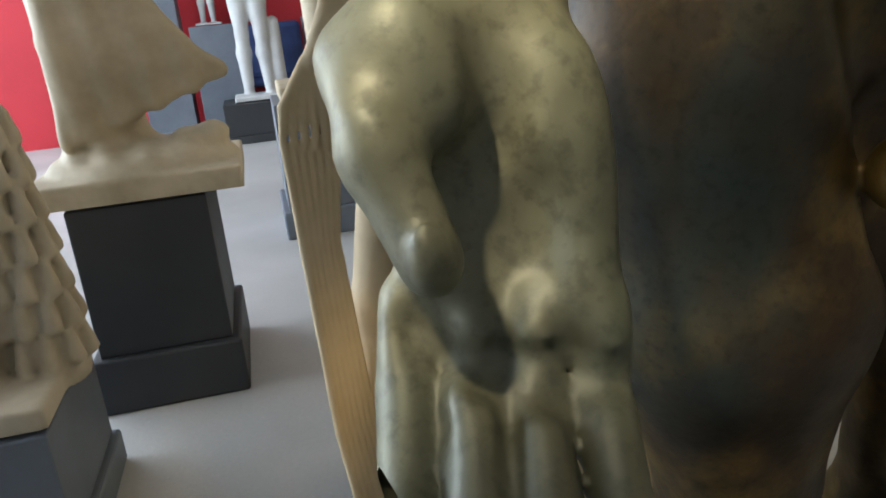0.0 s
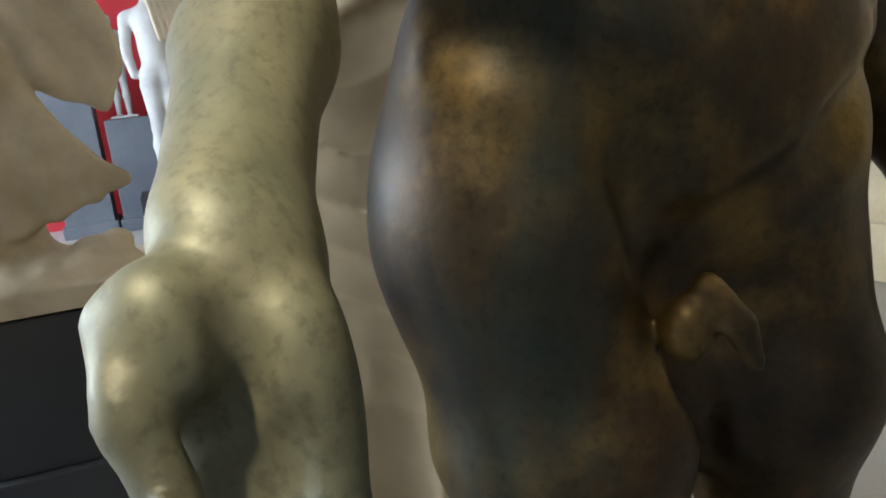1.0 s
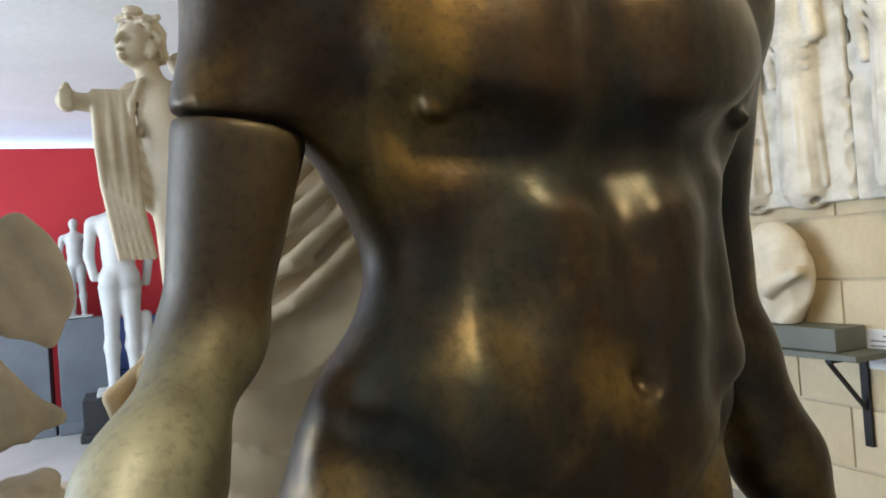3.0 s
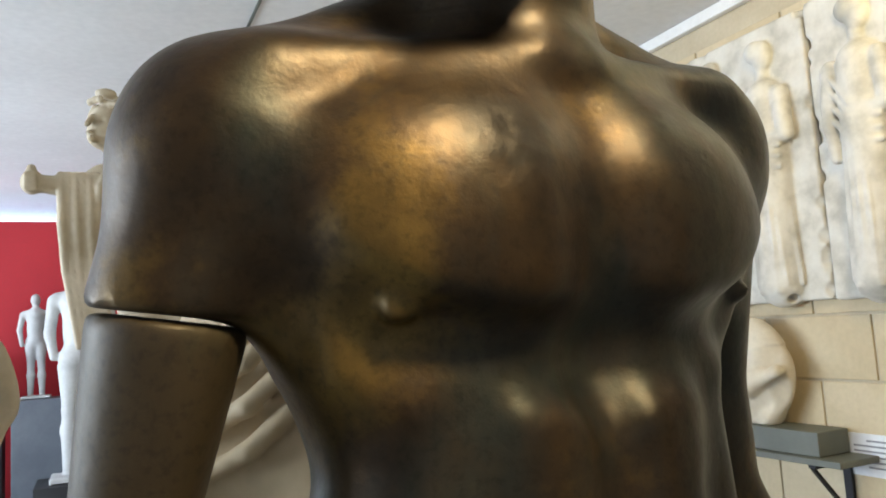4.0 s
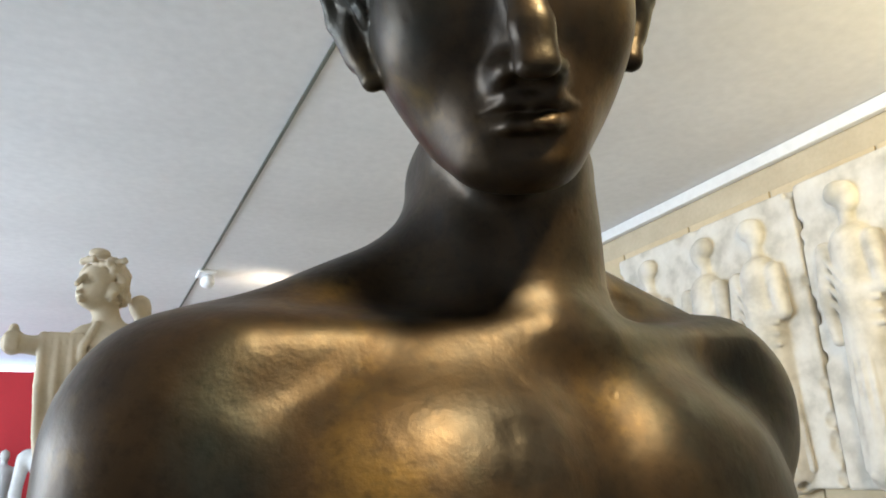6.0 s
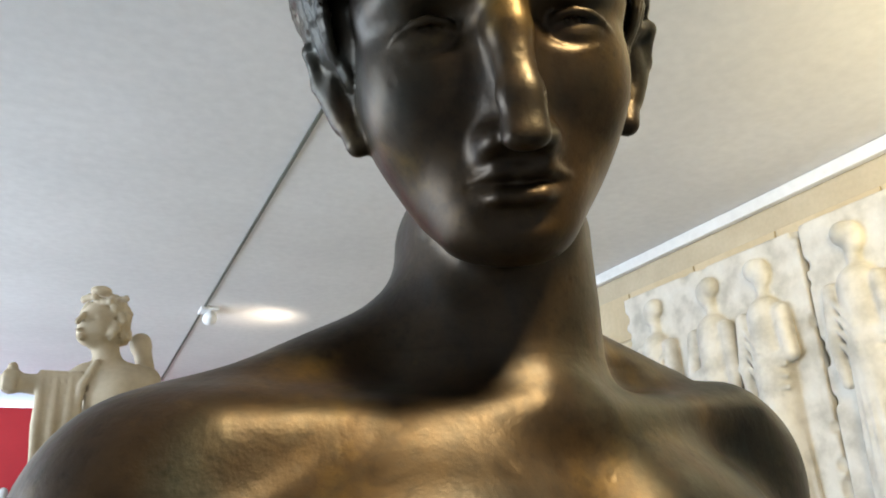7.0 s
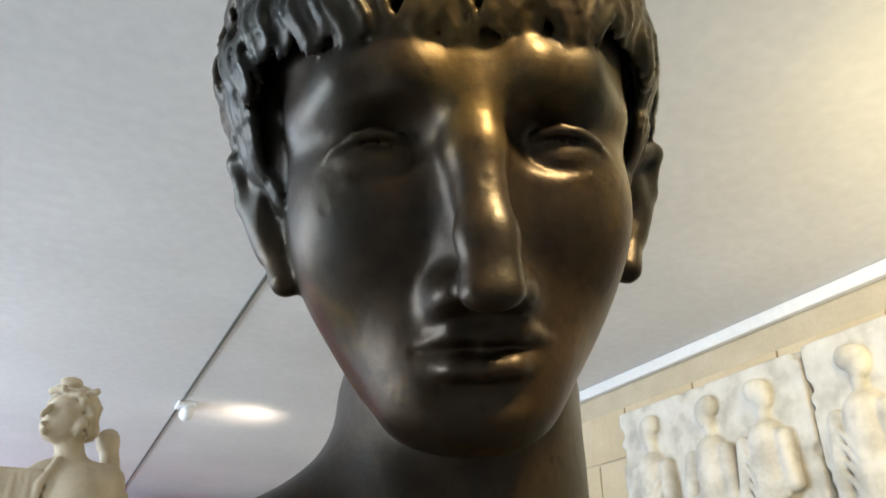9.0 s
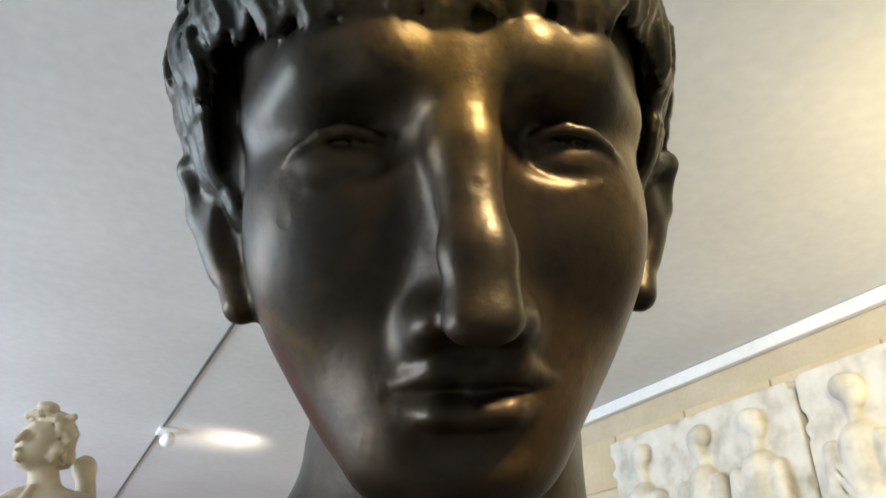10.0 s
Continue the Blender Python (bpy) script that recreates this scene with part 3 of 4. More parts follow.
def broad_shoulders(v):
    """Widens the trunk to the statue's left; the neck and head move over with it."""
    w = np.clip((1.74 - v[:, 2]) / 0.10, 0, 1)
    w = w * w * (3 - 2 * w)
    v = v.copy()
    v[:, 0] += WIDEN * (v[:, 0] + 0.22) * w + WIDEN * 0.226 * (1 - w)
    return v


def slim_hand(v):
    """Draws the forearm inwards and narrows the hand."""
    v = v.copy()
    low = np.clip((1.22 - v[:, 2]) / 0.10, 0, 1)
    hand = np.clip((1.06 - v[:, 2]) / 0.08, 0, 1)
    v[:, 2] -= 0.008 * hand
    v[:, 0] += -0.016 * low + 0.012 * hand - 0.16 * hand * (v[:, 0] + 0.395)
    return v


WIDEN = 0.13


def bronze_youth():
    torso = Clay((-0.36, -0.22, 0.0), (0.42, 0.26, 1.632), 0.0052)
    bronze_arms(torso)
    torso.slab((-0.262, 0.034, 1.345), (0.10, 0.10, 0.046), 0.002, 0.004, turn=(4, 9, 0), mode="cut")
    bronze_torso(torso), bronze_legs(torso)
    # fold below the breast, line down the middle, ribs
    torso.groove([(-0.185, 1.392), (-0.150, 1.362), (-0.100, 1.346), (-0.040, 1.340), (0.008, 1.342), (0.060, 1.340), (0.120, 1.346), (0.175, 1.362), (0.205, 1.392)], 0.014, 0.045, 0.72)
    torso.groove([(0.008, 1.540), (0.008, 1.440), (0.008, 1.350)], 0.012, 0.060, 1.9)
    torso.groove([(0.008, 1.330), (0.012, 1.240), (0.012, 1.170)], 0.010, 0.040, 1.3)
    torso.groove([(-0.105, 1.300), (-0.095, 1.220), (-0.080, 1.120)], 0.010, 0.045, 2.2)
    torso.groove([(0.128, 1.300), (0.125, 1.220), (0.110, 1.120)], 0.010, 0.045, 2.2)
    for x, z in ((-0.139, 1.384), (0.200, 1.388)):
        torso.ball((x, torso.front(x, z) - 0.008, z), (0.011, 0.013, 0.011), 0.008)
    # shallow pits and a curled dent cast into the breast
    rng = random.Random(21)
    spots = [(rng.gauss(-0.066, 0.024), rng.gauss(1.480, 0.032), rng.uniform(0.005, 0.009)) for _ in range(18)]
    spots += [(-0.095, 1.429, 0.007), (-0.040, 1.535, 0.006), (0.055, 1.500, 0.007), (-0.110, 1.380, 0.005)]
    curl = [(-0.072, 1.508), (-0.068, 1.517), (-0.058, 1.519), (-0.050, 1.513), (-0.050, 1.503), (-0.057, 1.498)]
    deep = [torso.level(x, z) for x, z, r in spots], [torso.level(x, z) for x, z in curl]
    for (x, z, r), y in zip(spots, deep[0]):
        torso.ball((x, y - 0.0048, z), (r * 0.8, 0.0058, r * 0.8), 0.002, mode="cut")
    torso.path([(x, y - 0.0034, z) for (x, z), y in zip(curl, deep[1])], [0.0045] * 6, 0.004, mode="cut")
    # armpit
    torso.limb((-0.205, -0.080, 1.440), (-0.210, -0.040, 1.360), 0.010, 0.022, 0.030, mode="cut")
    head = Clay((-0.25, -0.29, 1.606), (0.19, 0.12, 2.03), 0.0021)
    bronze_torso(head), bronze_head(head)
    fore = Clay((-0.50, -0.36, 0.80), (-0.16, 0.12, 1.42), 0.0040)
    bronze_forearm(fore)
    # swelling at the root of the thumb, the crease round it, the fold before the fingers
    fore.ball((-0.441, fore.front(-0.441, 0.99) + 0.016, 0.99), (0.030, 0.026, 0.036), 0.016)
    fore.groove([(-0.42, 1.002), (-0.419, 0.987), (-0.426, 0.969), (-0.44, 0.958), (-0.452, 0.954)], 0.007, 0.016, 0.35)
    fore.groove([(-0.468, 0.898), (-0.444, 0.886), (-0.42, 0.881), (-0.384, 0.882)], 0.007, 0.010, 0.2)
    mesh = statue_mesh("bronze_statue", [(torso, 0, 2), (head, 0, 1), (fore, 1, 2)], [BRONZE, BRONZE_GREEN], shapes=(broad_shoulders, broad_shoulders, slim_hand))
    mesh.transform(Matrix.Scale(U, 4))
    ob = new("bronze_statue", mesh)
    ob.matrix_world = pose(0.396, 0.347, 0.126, 0, 0, 4.5)
    return tagged(ob, "dark brown bronze statue of a standing youth with greenish extended forearm", "statue")


bronze_youth()


# ---- the room ----
def structure(name, bm, mat, label=""):
    return tagged(part(name, bm, mat), label, kind="structure")


structure("floor", boxed(LEFT_X - 0.2, FRONT_Y - 0.2, -0.12, WALL_X + 0.25, BACK_Y + 0.2, 0.0), CARPET, "pale beige gallery floor")
structure("ceiling", boxed(LEFT_X - 0.2, FRONT_Y - 0.2, CEIL, WALL_X + 0.25, BACK_Y + 0.2, CEIL + 0.15), CEILING, "white painted ceiling")
wall_east = structure("wall_east", boxed(WALL_X + 0.008, FRONT_Y, 0, WALL_X + 0.25, BACK_Y, CEIL), MORTAR, "cream block wall")
structure("wall_south", boxed(LEFT_X, FRONT_Y - 0.2, 0, WALL_X + 0.25, FRONT_Y, CEIL), WHITE, "white wall")
# left wall with a long window, back wall with a clerestory
bm = bmesh.new()
box(bm, LEFT_X - 0.2, FRONT_Y, 0, LEFT_X, BACK_Y, 0.8)
box(bm, LEFT_X - 0.2, FRONT_Y, 2.32, LEFT_X, BACK_Y, CEIL)
box(bm, LEFT_X - 0.2, FRONT_Y, 0.8, LEFT_X, 0.9, 2.32)
box(bm, LEFT_X - 0.2, 6.4, 0.8, LEFT_X, BACK_Y, 2.32)
structure("wall_west", bm, WHITE, "white wall with a long window")
bm = bmesh.new()
box(bm, LEFT_X, BACK_Y, 0, WALL_X + 0.25, BACK_Y + 0.2, 1.9)
box(bm, 0.45, BACK_Y, 1.9, WALL_X + 0.25, BACK_Y + 0.2, CEIL)
box(bm, LEFT_X, BACK_Y, 2.48, 0.45, BACK_Y + 0.2, CEIL)
box(bm, LEFT_X, BACK_Y, 1.9, -3.6, BACK_Y + 0.2, 2.48)
structure("wall_north", bm, WHITE, "white wall with a clerestory window")
structure("trim", boxed(WALL_X - 0.03, FRONT_Y, CEIL - 0.055, WALL_X + 0.006, BACK_Y, CEIL - 0.002, bevel=0.006), WHITE, "white ceiling trim")
structure("ceiling_seam", boxed(0.722, FRONT_Y, CEIL - 0.006, 0.736, BACK_Y, CEIL - 0.001, bevel=0.002), SHELF_GREY, "thin grey ceiling track")
structure("partition", boxed(-2.4, 6.85, 0, 1.5, 6.93, 2.31), RED, "crimson exhibition partition")


# ---- plinths ----
def plinth(x0, y0, x1, y1, z1, mat, label, turn=0.0, flange=0.025, foot=0.16):
    cx, cy = (x0 + x1) / 2, (y0 + y1) / 2
    ob = empty("plinth", pose(cx, cy, 0, 0, 0, turn))
    hx, hy = (x1 - x0) / 2, (y1 - y0) / 2
    part("body", boxed(-hx, -hy, foot, hx, hy, z1, bevel=0.004), mat, ob)
    part("base", boxed(-hx - flange, -hy - flange, 0, hx + flange, hy + flange, foot, bevel=0.008), mat, ob)
    return tagged(ob, label, "plinth")


# ---- block wall ----
def block_wall():
    """Painted blocks laid in stretcher bond, each proud of its joints."""
    h, length, joint = 0.237, 0.45, 0.010
    bm = boxed(0, 0, 0, 0.012, length - joint, h - joint, bevel=0.003)
    mesh = bpy.data.meshes.new("block")
    bm.to_mesh(mesh)
    bm.free()
    mesh.materials.append(BLOCK)
    for row in range(10):
        for i in range(14):
            ob = new("block", mesh)
            ob.location = (WALL_X, -0.65 + i * length + (row % 2) * length / 2, 0.005 + row * h)
            ob.parent = wall_east


# ---- reliefs on the block wall ----
def relief_figure(c, y, z0, h, seed, face=1):
    """A robed figure in low relief on the slab's front, which looks to -x."""
    rng = random.Random(seed)
    w = 0.082 * h / 0.95
    lean = rng.uniform(-0.02, 0.02)
    s = face
    c.path([(-0.004, y, z0 + 0.05), (-0.006, y + lean, z0 + 0.52 * h), (-0.006, y + lean, z0 + 0.76 * h)], [w * 1.05, w * 0.95, w * 0.9], 0.012)
    c.ball((-0.022, y + lean + s * 0.012, z0 + 0.925 * h), (0.036, 0.044, 0.060), 0.006)
    c.ball((-0.026, y + lean - s * 0.014, z0 + 0.945 * h), (0.038, 0.046, 0.046), 0.004)
    c.limb((-0.012, y + lean, z0 + 0.80 * h), (-0.014, y + lean, z0 + 0.90 * h), 0.028, 0.026, 0.010)
    c.path([(-0.030, y + s * w, z0 + 0.76 * h), (-0.044, y + s * w * 1.25, z0 + 0.60 * h), (-0.066, y - s * 0.02, z0 + 0.57 * h)], [0.034, 0.029, 0.022], 0.008)
    c.path([(-0.030, y - s * w, z0 + 0.76 * h), (-0.040, y - s * w * 1.2, z0 + 0.58 * h), (-0.050, y - s * w * 1.0, z0 + 0.45 * h)], [0.034, 0.029, 0.020], 0.008)
    # mantle across the breast and hanging folds
    for i in range(4):
        c.path([(-0.055, y - s * w * 0.9, z0 + (0.73 - 0.05 * i) * h), (-0.080, y, z0 + (0.62 - 0.045 * i) * h), (-0.060, y + s * w, z0 + (0.60 - 0.04 * i) * h)], [0.010, 0.013, 0.010], 0.006)
    n = 7
    for i in range(n):
        t = (i - (n - 1) / 2) / ((n - 1) / 2)
        bend = rng.uniform(-0.012, 0.012)
        x = -0.004 - w * 0.92 * math.sqrt(max(0.05, 1 - t * t))
        c.path([(x + 0.004, y + t * w * 0.85, z0 + (0.52 - 0.06 * rng.random()) * h), (x - 0.006, y + t * w * 0.95 + bend, z0 + 0.28 * h), (x, y + t * w * 1.12, z0 + 0.045)], [0.007, 0.011, 0.009], 0.004)
    for k in (-1, 1):
        c.ball((-0.060, y + k * 0.035, z0 + 0.022), (0.034, 0.024, 0.018), 0.006)


def relief_panel(y0, y1, z0, z1, figures, seed, label):
    c = Clay((-0.15, y0 - 0.02, z0 - 0.02), (0.05, y1 + 0.02, z1 + 0.02), 0.0065)
    c.slab((0.012, (y0 + y1) / 2, (z0 + z1) / 2), (0.022, (y1 - y0) / 2, (z1 - z0) / 2), 0.005, 0.01)
    for i, (y, face) in enumerate(figures):
        relief_figure(c, y, z0 + 0.02, (z1 - z0) * 0.94, seed + i, face)
    rng = random.Random(seed)
    # chipped edges and losses
    for _ in range(16):
        side = rng.choice((y0, y1))
        c.ball((-0.012, side + rng.uniform(-0.006, 0.006), rng.uniform(z0, z1)), rng.uniform(0.012, 0.030), 0.01, mode="cut")
    for _ in range(10):
        c.ball((-0.030, rng.uniform(y0, y1), rng.choice((z0, z0 + 0.02, z1))), rng.uniform(0.015, 0.032), 0.01, mode="cut")
    for _ in range(6):
        c.ball((-0.045, rng.uniform(y0 + 0.1, y1 - 0.1), rng.uniform(z0 + 0.15, z1 - 0.1)), rng.uniform(0.008, 0.018), 0.01, mode="cut")
    ob = new("relief_panel", statue_mesh("relief_panel", [(c, 0)], [RELIEF], tidy=1))
    ob.location = (WALL_X - 0.035, 0, 0)
    return tagged(ob, label, "relief", "frieze reliefs on the block wall")


relief_panel(1.700, 2.715, 1.24, 2.32, [(1.90, -1), (2.17, 1), (2.50, 1)], 3, "cream plaster relief slab with three robed figures")
relief_panel(0.62, 1.690, 1.235, 2.33, [(0.86, -1), (1.18, 1), (1.50, -1)], 11, "chipped plaster relief slab with robed figures in procession")


# ---- shelf, fragment and label ----
def wall_shelf():
    ob = empty("wall_shelf", pose(WALL_X, 1.985, 0.70))
    part("board", boxed(-0.20, -0.36, -0.022, -0.002, 0.42, 0.0, bevel=0.003), SHELF_GREY, ob)
    for y in (-0.24, 0.30):
        b = part("bracket", boxed(-0.018, y - 0.016, -0.36, -0.002, y + 0.016, -0.024, bevel=0.002), STEEL, ob, "black steel bracket")
        bm = bmesh.new()
        made = bmesh.ops.create_cube(bm, size=1.0, matrix=look((-0.095, y, -0.135), (-0.19, y, -0.03)) @ Matrix.Diagonal((0.016, 0.010, 0.27, 1)))
        part("strut", bm, STEEL, b)
        part("arm", boxed(-0.19, y - 0.014, -0.036, -0.004, y + 0.014, -0.0235, bevel=0.001), STEEL, b)
    tagged(ob, "grey-green wall shelf on black steel brackets", "shelf")
    block = part("display_block", boxed(-0.17, -0.26, 0.001, -0.012, 0.36, 0.085, bevel=0.004), SHELF_GREY)
    block.location = (WALL_X, 1.985, 0.70)
    tagged(block, "grey-green display block on the wall shelf", "block")
    c = Clay((-0.18, -0.24, -0.01), (0.05, 0.34, 0.46), 0.006)
    c.ball((-0.045, 0.03, 0.20), (0.075, 0.17, 0.20), 0.03)
    c.ball((-0.065, 0.02, 0.26), (0.065, 0.11, 0.14), 0.03)
    c.limb((-0.05, -0.02, 0.03), (-0.05, 0.12, 0.03), 0.045, 0.05, 0.04)
    c.path([(-0.11, -0.12, 0.20), (-0.125, 0.0, 0.15), (-0.115, 0.14, 0.22)], [0.03, 0.035, 0.03], 0.02)
    c.warp((-0.18, -0.24, -0.01), (-0.01, 0.34, 0.46), lambda x, y, z: 0.006 * np.sin(55 * y + 30 * z + 2 * np.sin(14 * z)) * (z < 0.30))
    c.ball((-0.10, -0.16, 0.10), (0.06, 0.08, 0.09), 0.02, mode="cut")
    c.slab((0.0, 0.0, -0.055), (0.3, 0.4, 0.056), 0.001, 0.004, mode="cut")
    ob = new("cast_fragment", statue_mesh("cast_fragment", [(c, 0)], [PLASTER]))
    ob.location = (WALL_X - 0.05, 2.005, 0.785)
    tagged(ob, "cream plaster fragment of a draped figure on the shelf", "cast")
    card = part("wall_label", boxed(-0.006, 0, 0, -0.0005, 0.21, 0.145, bevel=0.001), PAPER)
    card.location = (WALL_X, 1.525, 0.625)
    for i in range(6):
        part("text_line", boxed(-0.0068, 0.02, 0.118 - i * 0.018, -0.0061, 0.19 - 0.05 * (i in (0, 5)), 0.124 - i * 0.018), INK, card)
    tagged(card, "white printed label card on the block wall", "label")


wall_shelf()


# ---- plaster casts ----
def cast(name, clay, mat, m, label, tidy=1, turn=None):
    ob = new(name, statue_mesh(name, [(q, 0) for q in (clay if isinstance(clay, tuple) else (clay,))], [mat], tidy=tidy))
    ob.matrix_world = m
    return tagged(ob, label, "statue")


def draped_statue():
    """The tall robed cast close behind the bronze."""
    c = Clay((-0.46, -0.34, 0.0), (0.42, 0.34, 1.46), 0.0065)
    c.slab((0, 0, 0.03), (0.34, 0.28, 0.031), 0.01, 0.01)
    c.limb((0.02, 0, 0.10), (0.03, 0, 0.70), 0.25, 0.235, 0.05)
    c.limb((0.03, 0, 0.70), (0.04, 0, 1.10), 0.235, 0.195, 0.05)
    c.ball((0.07, 0, 1.20), (0.21, 0.15, 0.13), 0.06)
    c.limb((0.08, -0.01, 1.25), (0.08, -0.02, 1.36), 0.062, 0.058, 0.03)
    c.limb((-0.10, -0.02, 1.14), (-0.24, -0.07, 0.97), 0.066, 0.050, 0.04)
    c.limb((-0.24, -0.07, 0.97), (-0.305, -0.15, 0.915), 0.046, 0.030, 0.03)
    # the mantle looped over the forearm, gathered, then fanned and falling in a thin tail
    d = Clay((-0.46, -0.24, 0.02), (-0.26, -0.06, 0.99), 0.0032)
    for i in range(4):
        d.path([(-0.300 + 0.006 * i, -0.150 + 0.014 * i, 0.945), (-0.352 + 0.016 * i, -0.170 + 0.012 * i, 0.900 - 0.006 * i), (-0.338 + 0.012 * i, -0.166, 0.845), (-0.366, -0.170, 0.782)], [0.010, 0.011, 0.009, 0.009], 0.003)
    for i in range(7):
        t = i / 6
        d.path([(-0.372 + 0.020 * t, -0.172 + 0.012 * t, 0.785), (-0.402 + 0.066 * t, -0.178 + 0.020 * t, 0.735 + 0.012 * t), (-0.410 + 0.076 * t, -0.172 + 0.020 * t, 0.690 - 0.012 * t)], [0.0055, 0.0070, 0.0045], 0.0012)
        d.path([(-0.408 + 0.060 * t, -0.172 + 0.022 * t, 0.690), (-0.404 + 0.040 * t, -0.170 + 0.030 * t, 0.560), (-0.394 + 0.044 * t, -0.166 + 0.036 * t, 0.300), (-0.370 + 0.050 * t, -0.150 + 0.040 * t, 0.060)], [0.0055, 0.0055, 0.0070, 0.0070], 0.0012)
    c.path([(-0.350, -0.100, 0.060), (-0.330, -0.100, 0.45), (-0.270, -0.090, 0.80)], [0.030, 0.028, 0.030], 0.02)
    c.path([(-0.10, -0.02, 1.10), (-0.15, -0.03, 0.80), (-0.17, -0.03, 0.40), (-0.17, -0.03, 0.08)], [0.11, 0.12, 0.12, 0.12], 0.05)
    # thick diagonal folds drawn up to the shoulder
    for i in range(5):
        z = 0.985 + 0.052 * i
        c.path([(-0.215 + 0.012 * i, -0.115, z - 0.035), (-0.130, -0.165, z + 0.008), (-0.060, -0.180, z + 0.070), (0.040, -0.170, z + 0.150)], [0.010, 0.013, 0.013, 0.011], 0.006)

    def folds(x, y, z):
        a = np.arctan2(y, x - 0.03)
        phase = 13.5 * (z + 0.10 * np.cos(a + 2.2)) + 0.35 * np.sin(5 * a + 9 * z)
        ridge = np.abs(np.sin(3.0 * phase)) ** 0.5
        sweep = 0.016 * (ridge - 0.6) * np.clip((z - 0.30) * 4, 0.3, 1) * np.clip((1.00 - z) * 8, 0, 1)
        drop = 0.016 * (np.abs(np.sin(9 * a + 0.8 * np.sin(4 * z))) ** 0.7 - 0.5) * np.clip((0.62 - z) * 4, 0, 1) * np.clip((z - 0.07) * 20, 0, 1)
        return sweep + drop

    c.warp((-0.29, -0.34, 0.06), (0.42, 0.34, 1.32), folds)
    return cast("draped_statue", (c, d), PLASTER_GOLD, pose(0.45, 0.93, 0.10, 0, 0, -6), "tan plaster cast of a tall robed standing figure")


def low_base(x, y, sx, sy, z, mat, label, turn=0):
    ob = part("plinth", boxed(-sx, -sy, 0, sx, sy, z, bevel=0.006), mat)
    ob.matrix_world = pose(x, y, 0, 0, 0, turn)
    return tagged(ob, label, "plinth")


draped_statue()
low_base(0.44, 0.95, 0.39, 0.31, 0.099, PAINT_BLACK, "low charcoal painted base under a robed cast", -6)
low_base(0.396, 0.361, 0.27, 0.225, 0.125, PAINT_BLACK, "low charcoal painted base under the bronze statue", 4.5)



# ---- casts beyond ----
def running_statue():
    """A tan cast in blown drapery: a wide swept skirt and a sail of cloth at shoulder height, on a rough rock base."""
    c = Clay((-0.36, -0.24, 0.0), (0.38, 0.26, 1.20), 0.0085)
    c.slab((-0.03, 0.0, 0.03), (0.25, 0.20, 0.032), 0.004, 0.01)
    c.ball((-0.02, -0.02, 0.075), (0.23, 0.17, 0.055), 0.03)
    c.ball((0.12, -0.04, 0.115), (0.085, 0.06, 0.035), 0.02, turn=(0, -10, 15))
    # legs and skirt
    c.limb((-0.10, 0.0, 0.12), (-0.10, 0.0, 0.58), 0.10, 0.12, 0.05)
    for i in range(17):
        t = i / 16
        c.path([(-0.14 + 0.10 * t, -0.06 + 0.03 * t, 0.60), (-0.16 + 0.24 * t, -0.09 + 0.03 * t, 0.38), (-0.17 + 0.375 * t, -0.10 + 0.04 * t, 0.145 + 0.135 * t)], [0.045, 0.034, 0.018 + 0.005 * (i % 2)], 0.012)
    # trunk of the body, stump of the neck and arms
    c.path([(-0.10, 0, 0.58), (-0.12, 0, 0.78), (-0.14, 0.0, 0.98)], [0.12, 0.105, 0.12], 0.05)
    c.limb((-0.14, -0.01, 1.02), (-0.14, -0.02, 1.13), 0.055, 0.05, 0.03)
    # the sail of cloth
    for i in range(22):
        a = radians(-38 + 4.4 * i)
        c.path([(-0.10, 0.02, 0.62), (-0.10 + 0.17 * math.cos(a), -0.02, 0.62 + 0.11 * math.sin(a)), (-0.10 + 0.335 * math.cos(a * 0.8), 0.0, 0.60 + 0.235 * math.sin(a * 0.9))], [0.030, 0.030 + 0.004 * (i % 2), 0.020], 0.012)
    c.warp((-0.36, -0.24, 0.10), (0.38, 0.26, 0.95), lambda x, y, z: 0.004 * np.sin(70 * x + 25 * z + 2.0 * np.sin(9 * z)))
    return cast("running_statue", c, PLASTER_TAN, pose(-0.28, 1.97, 0.535), "tan plaster cast of a headless running figure in blown drapery")


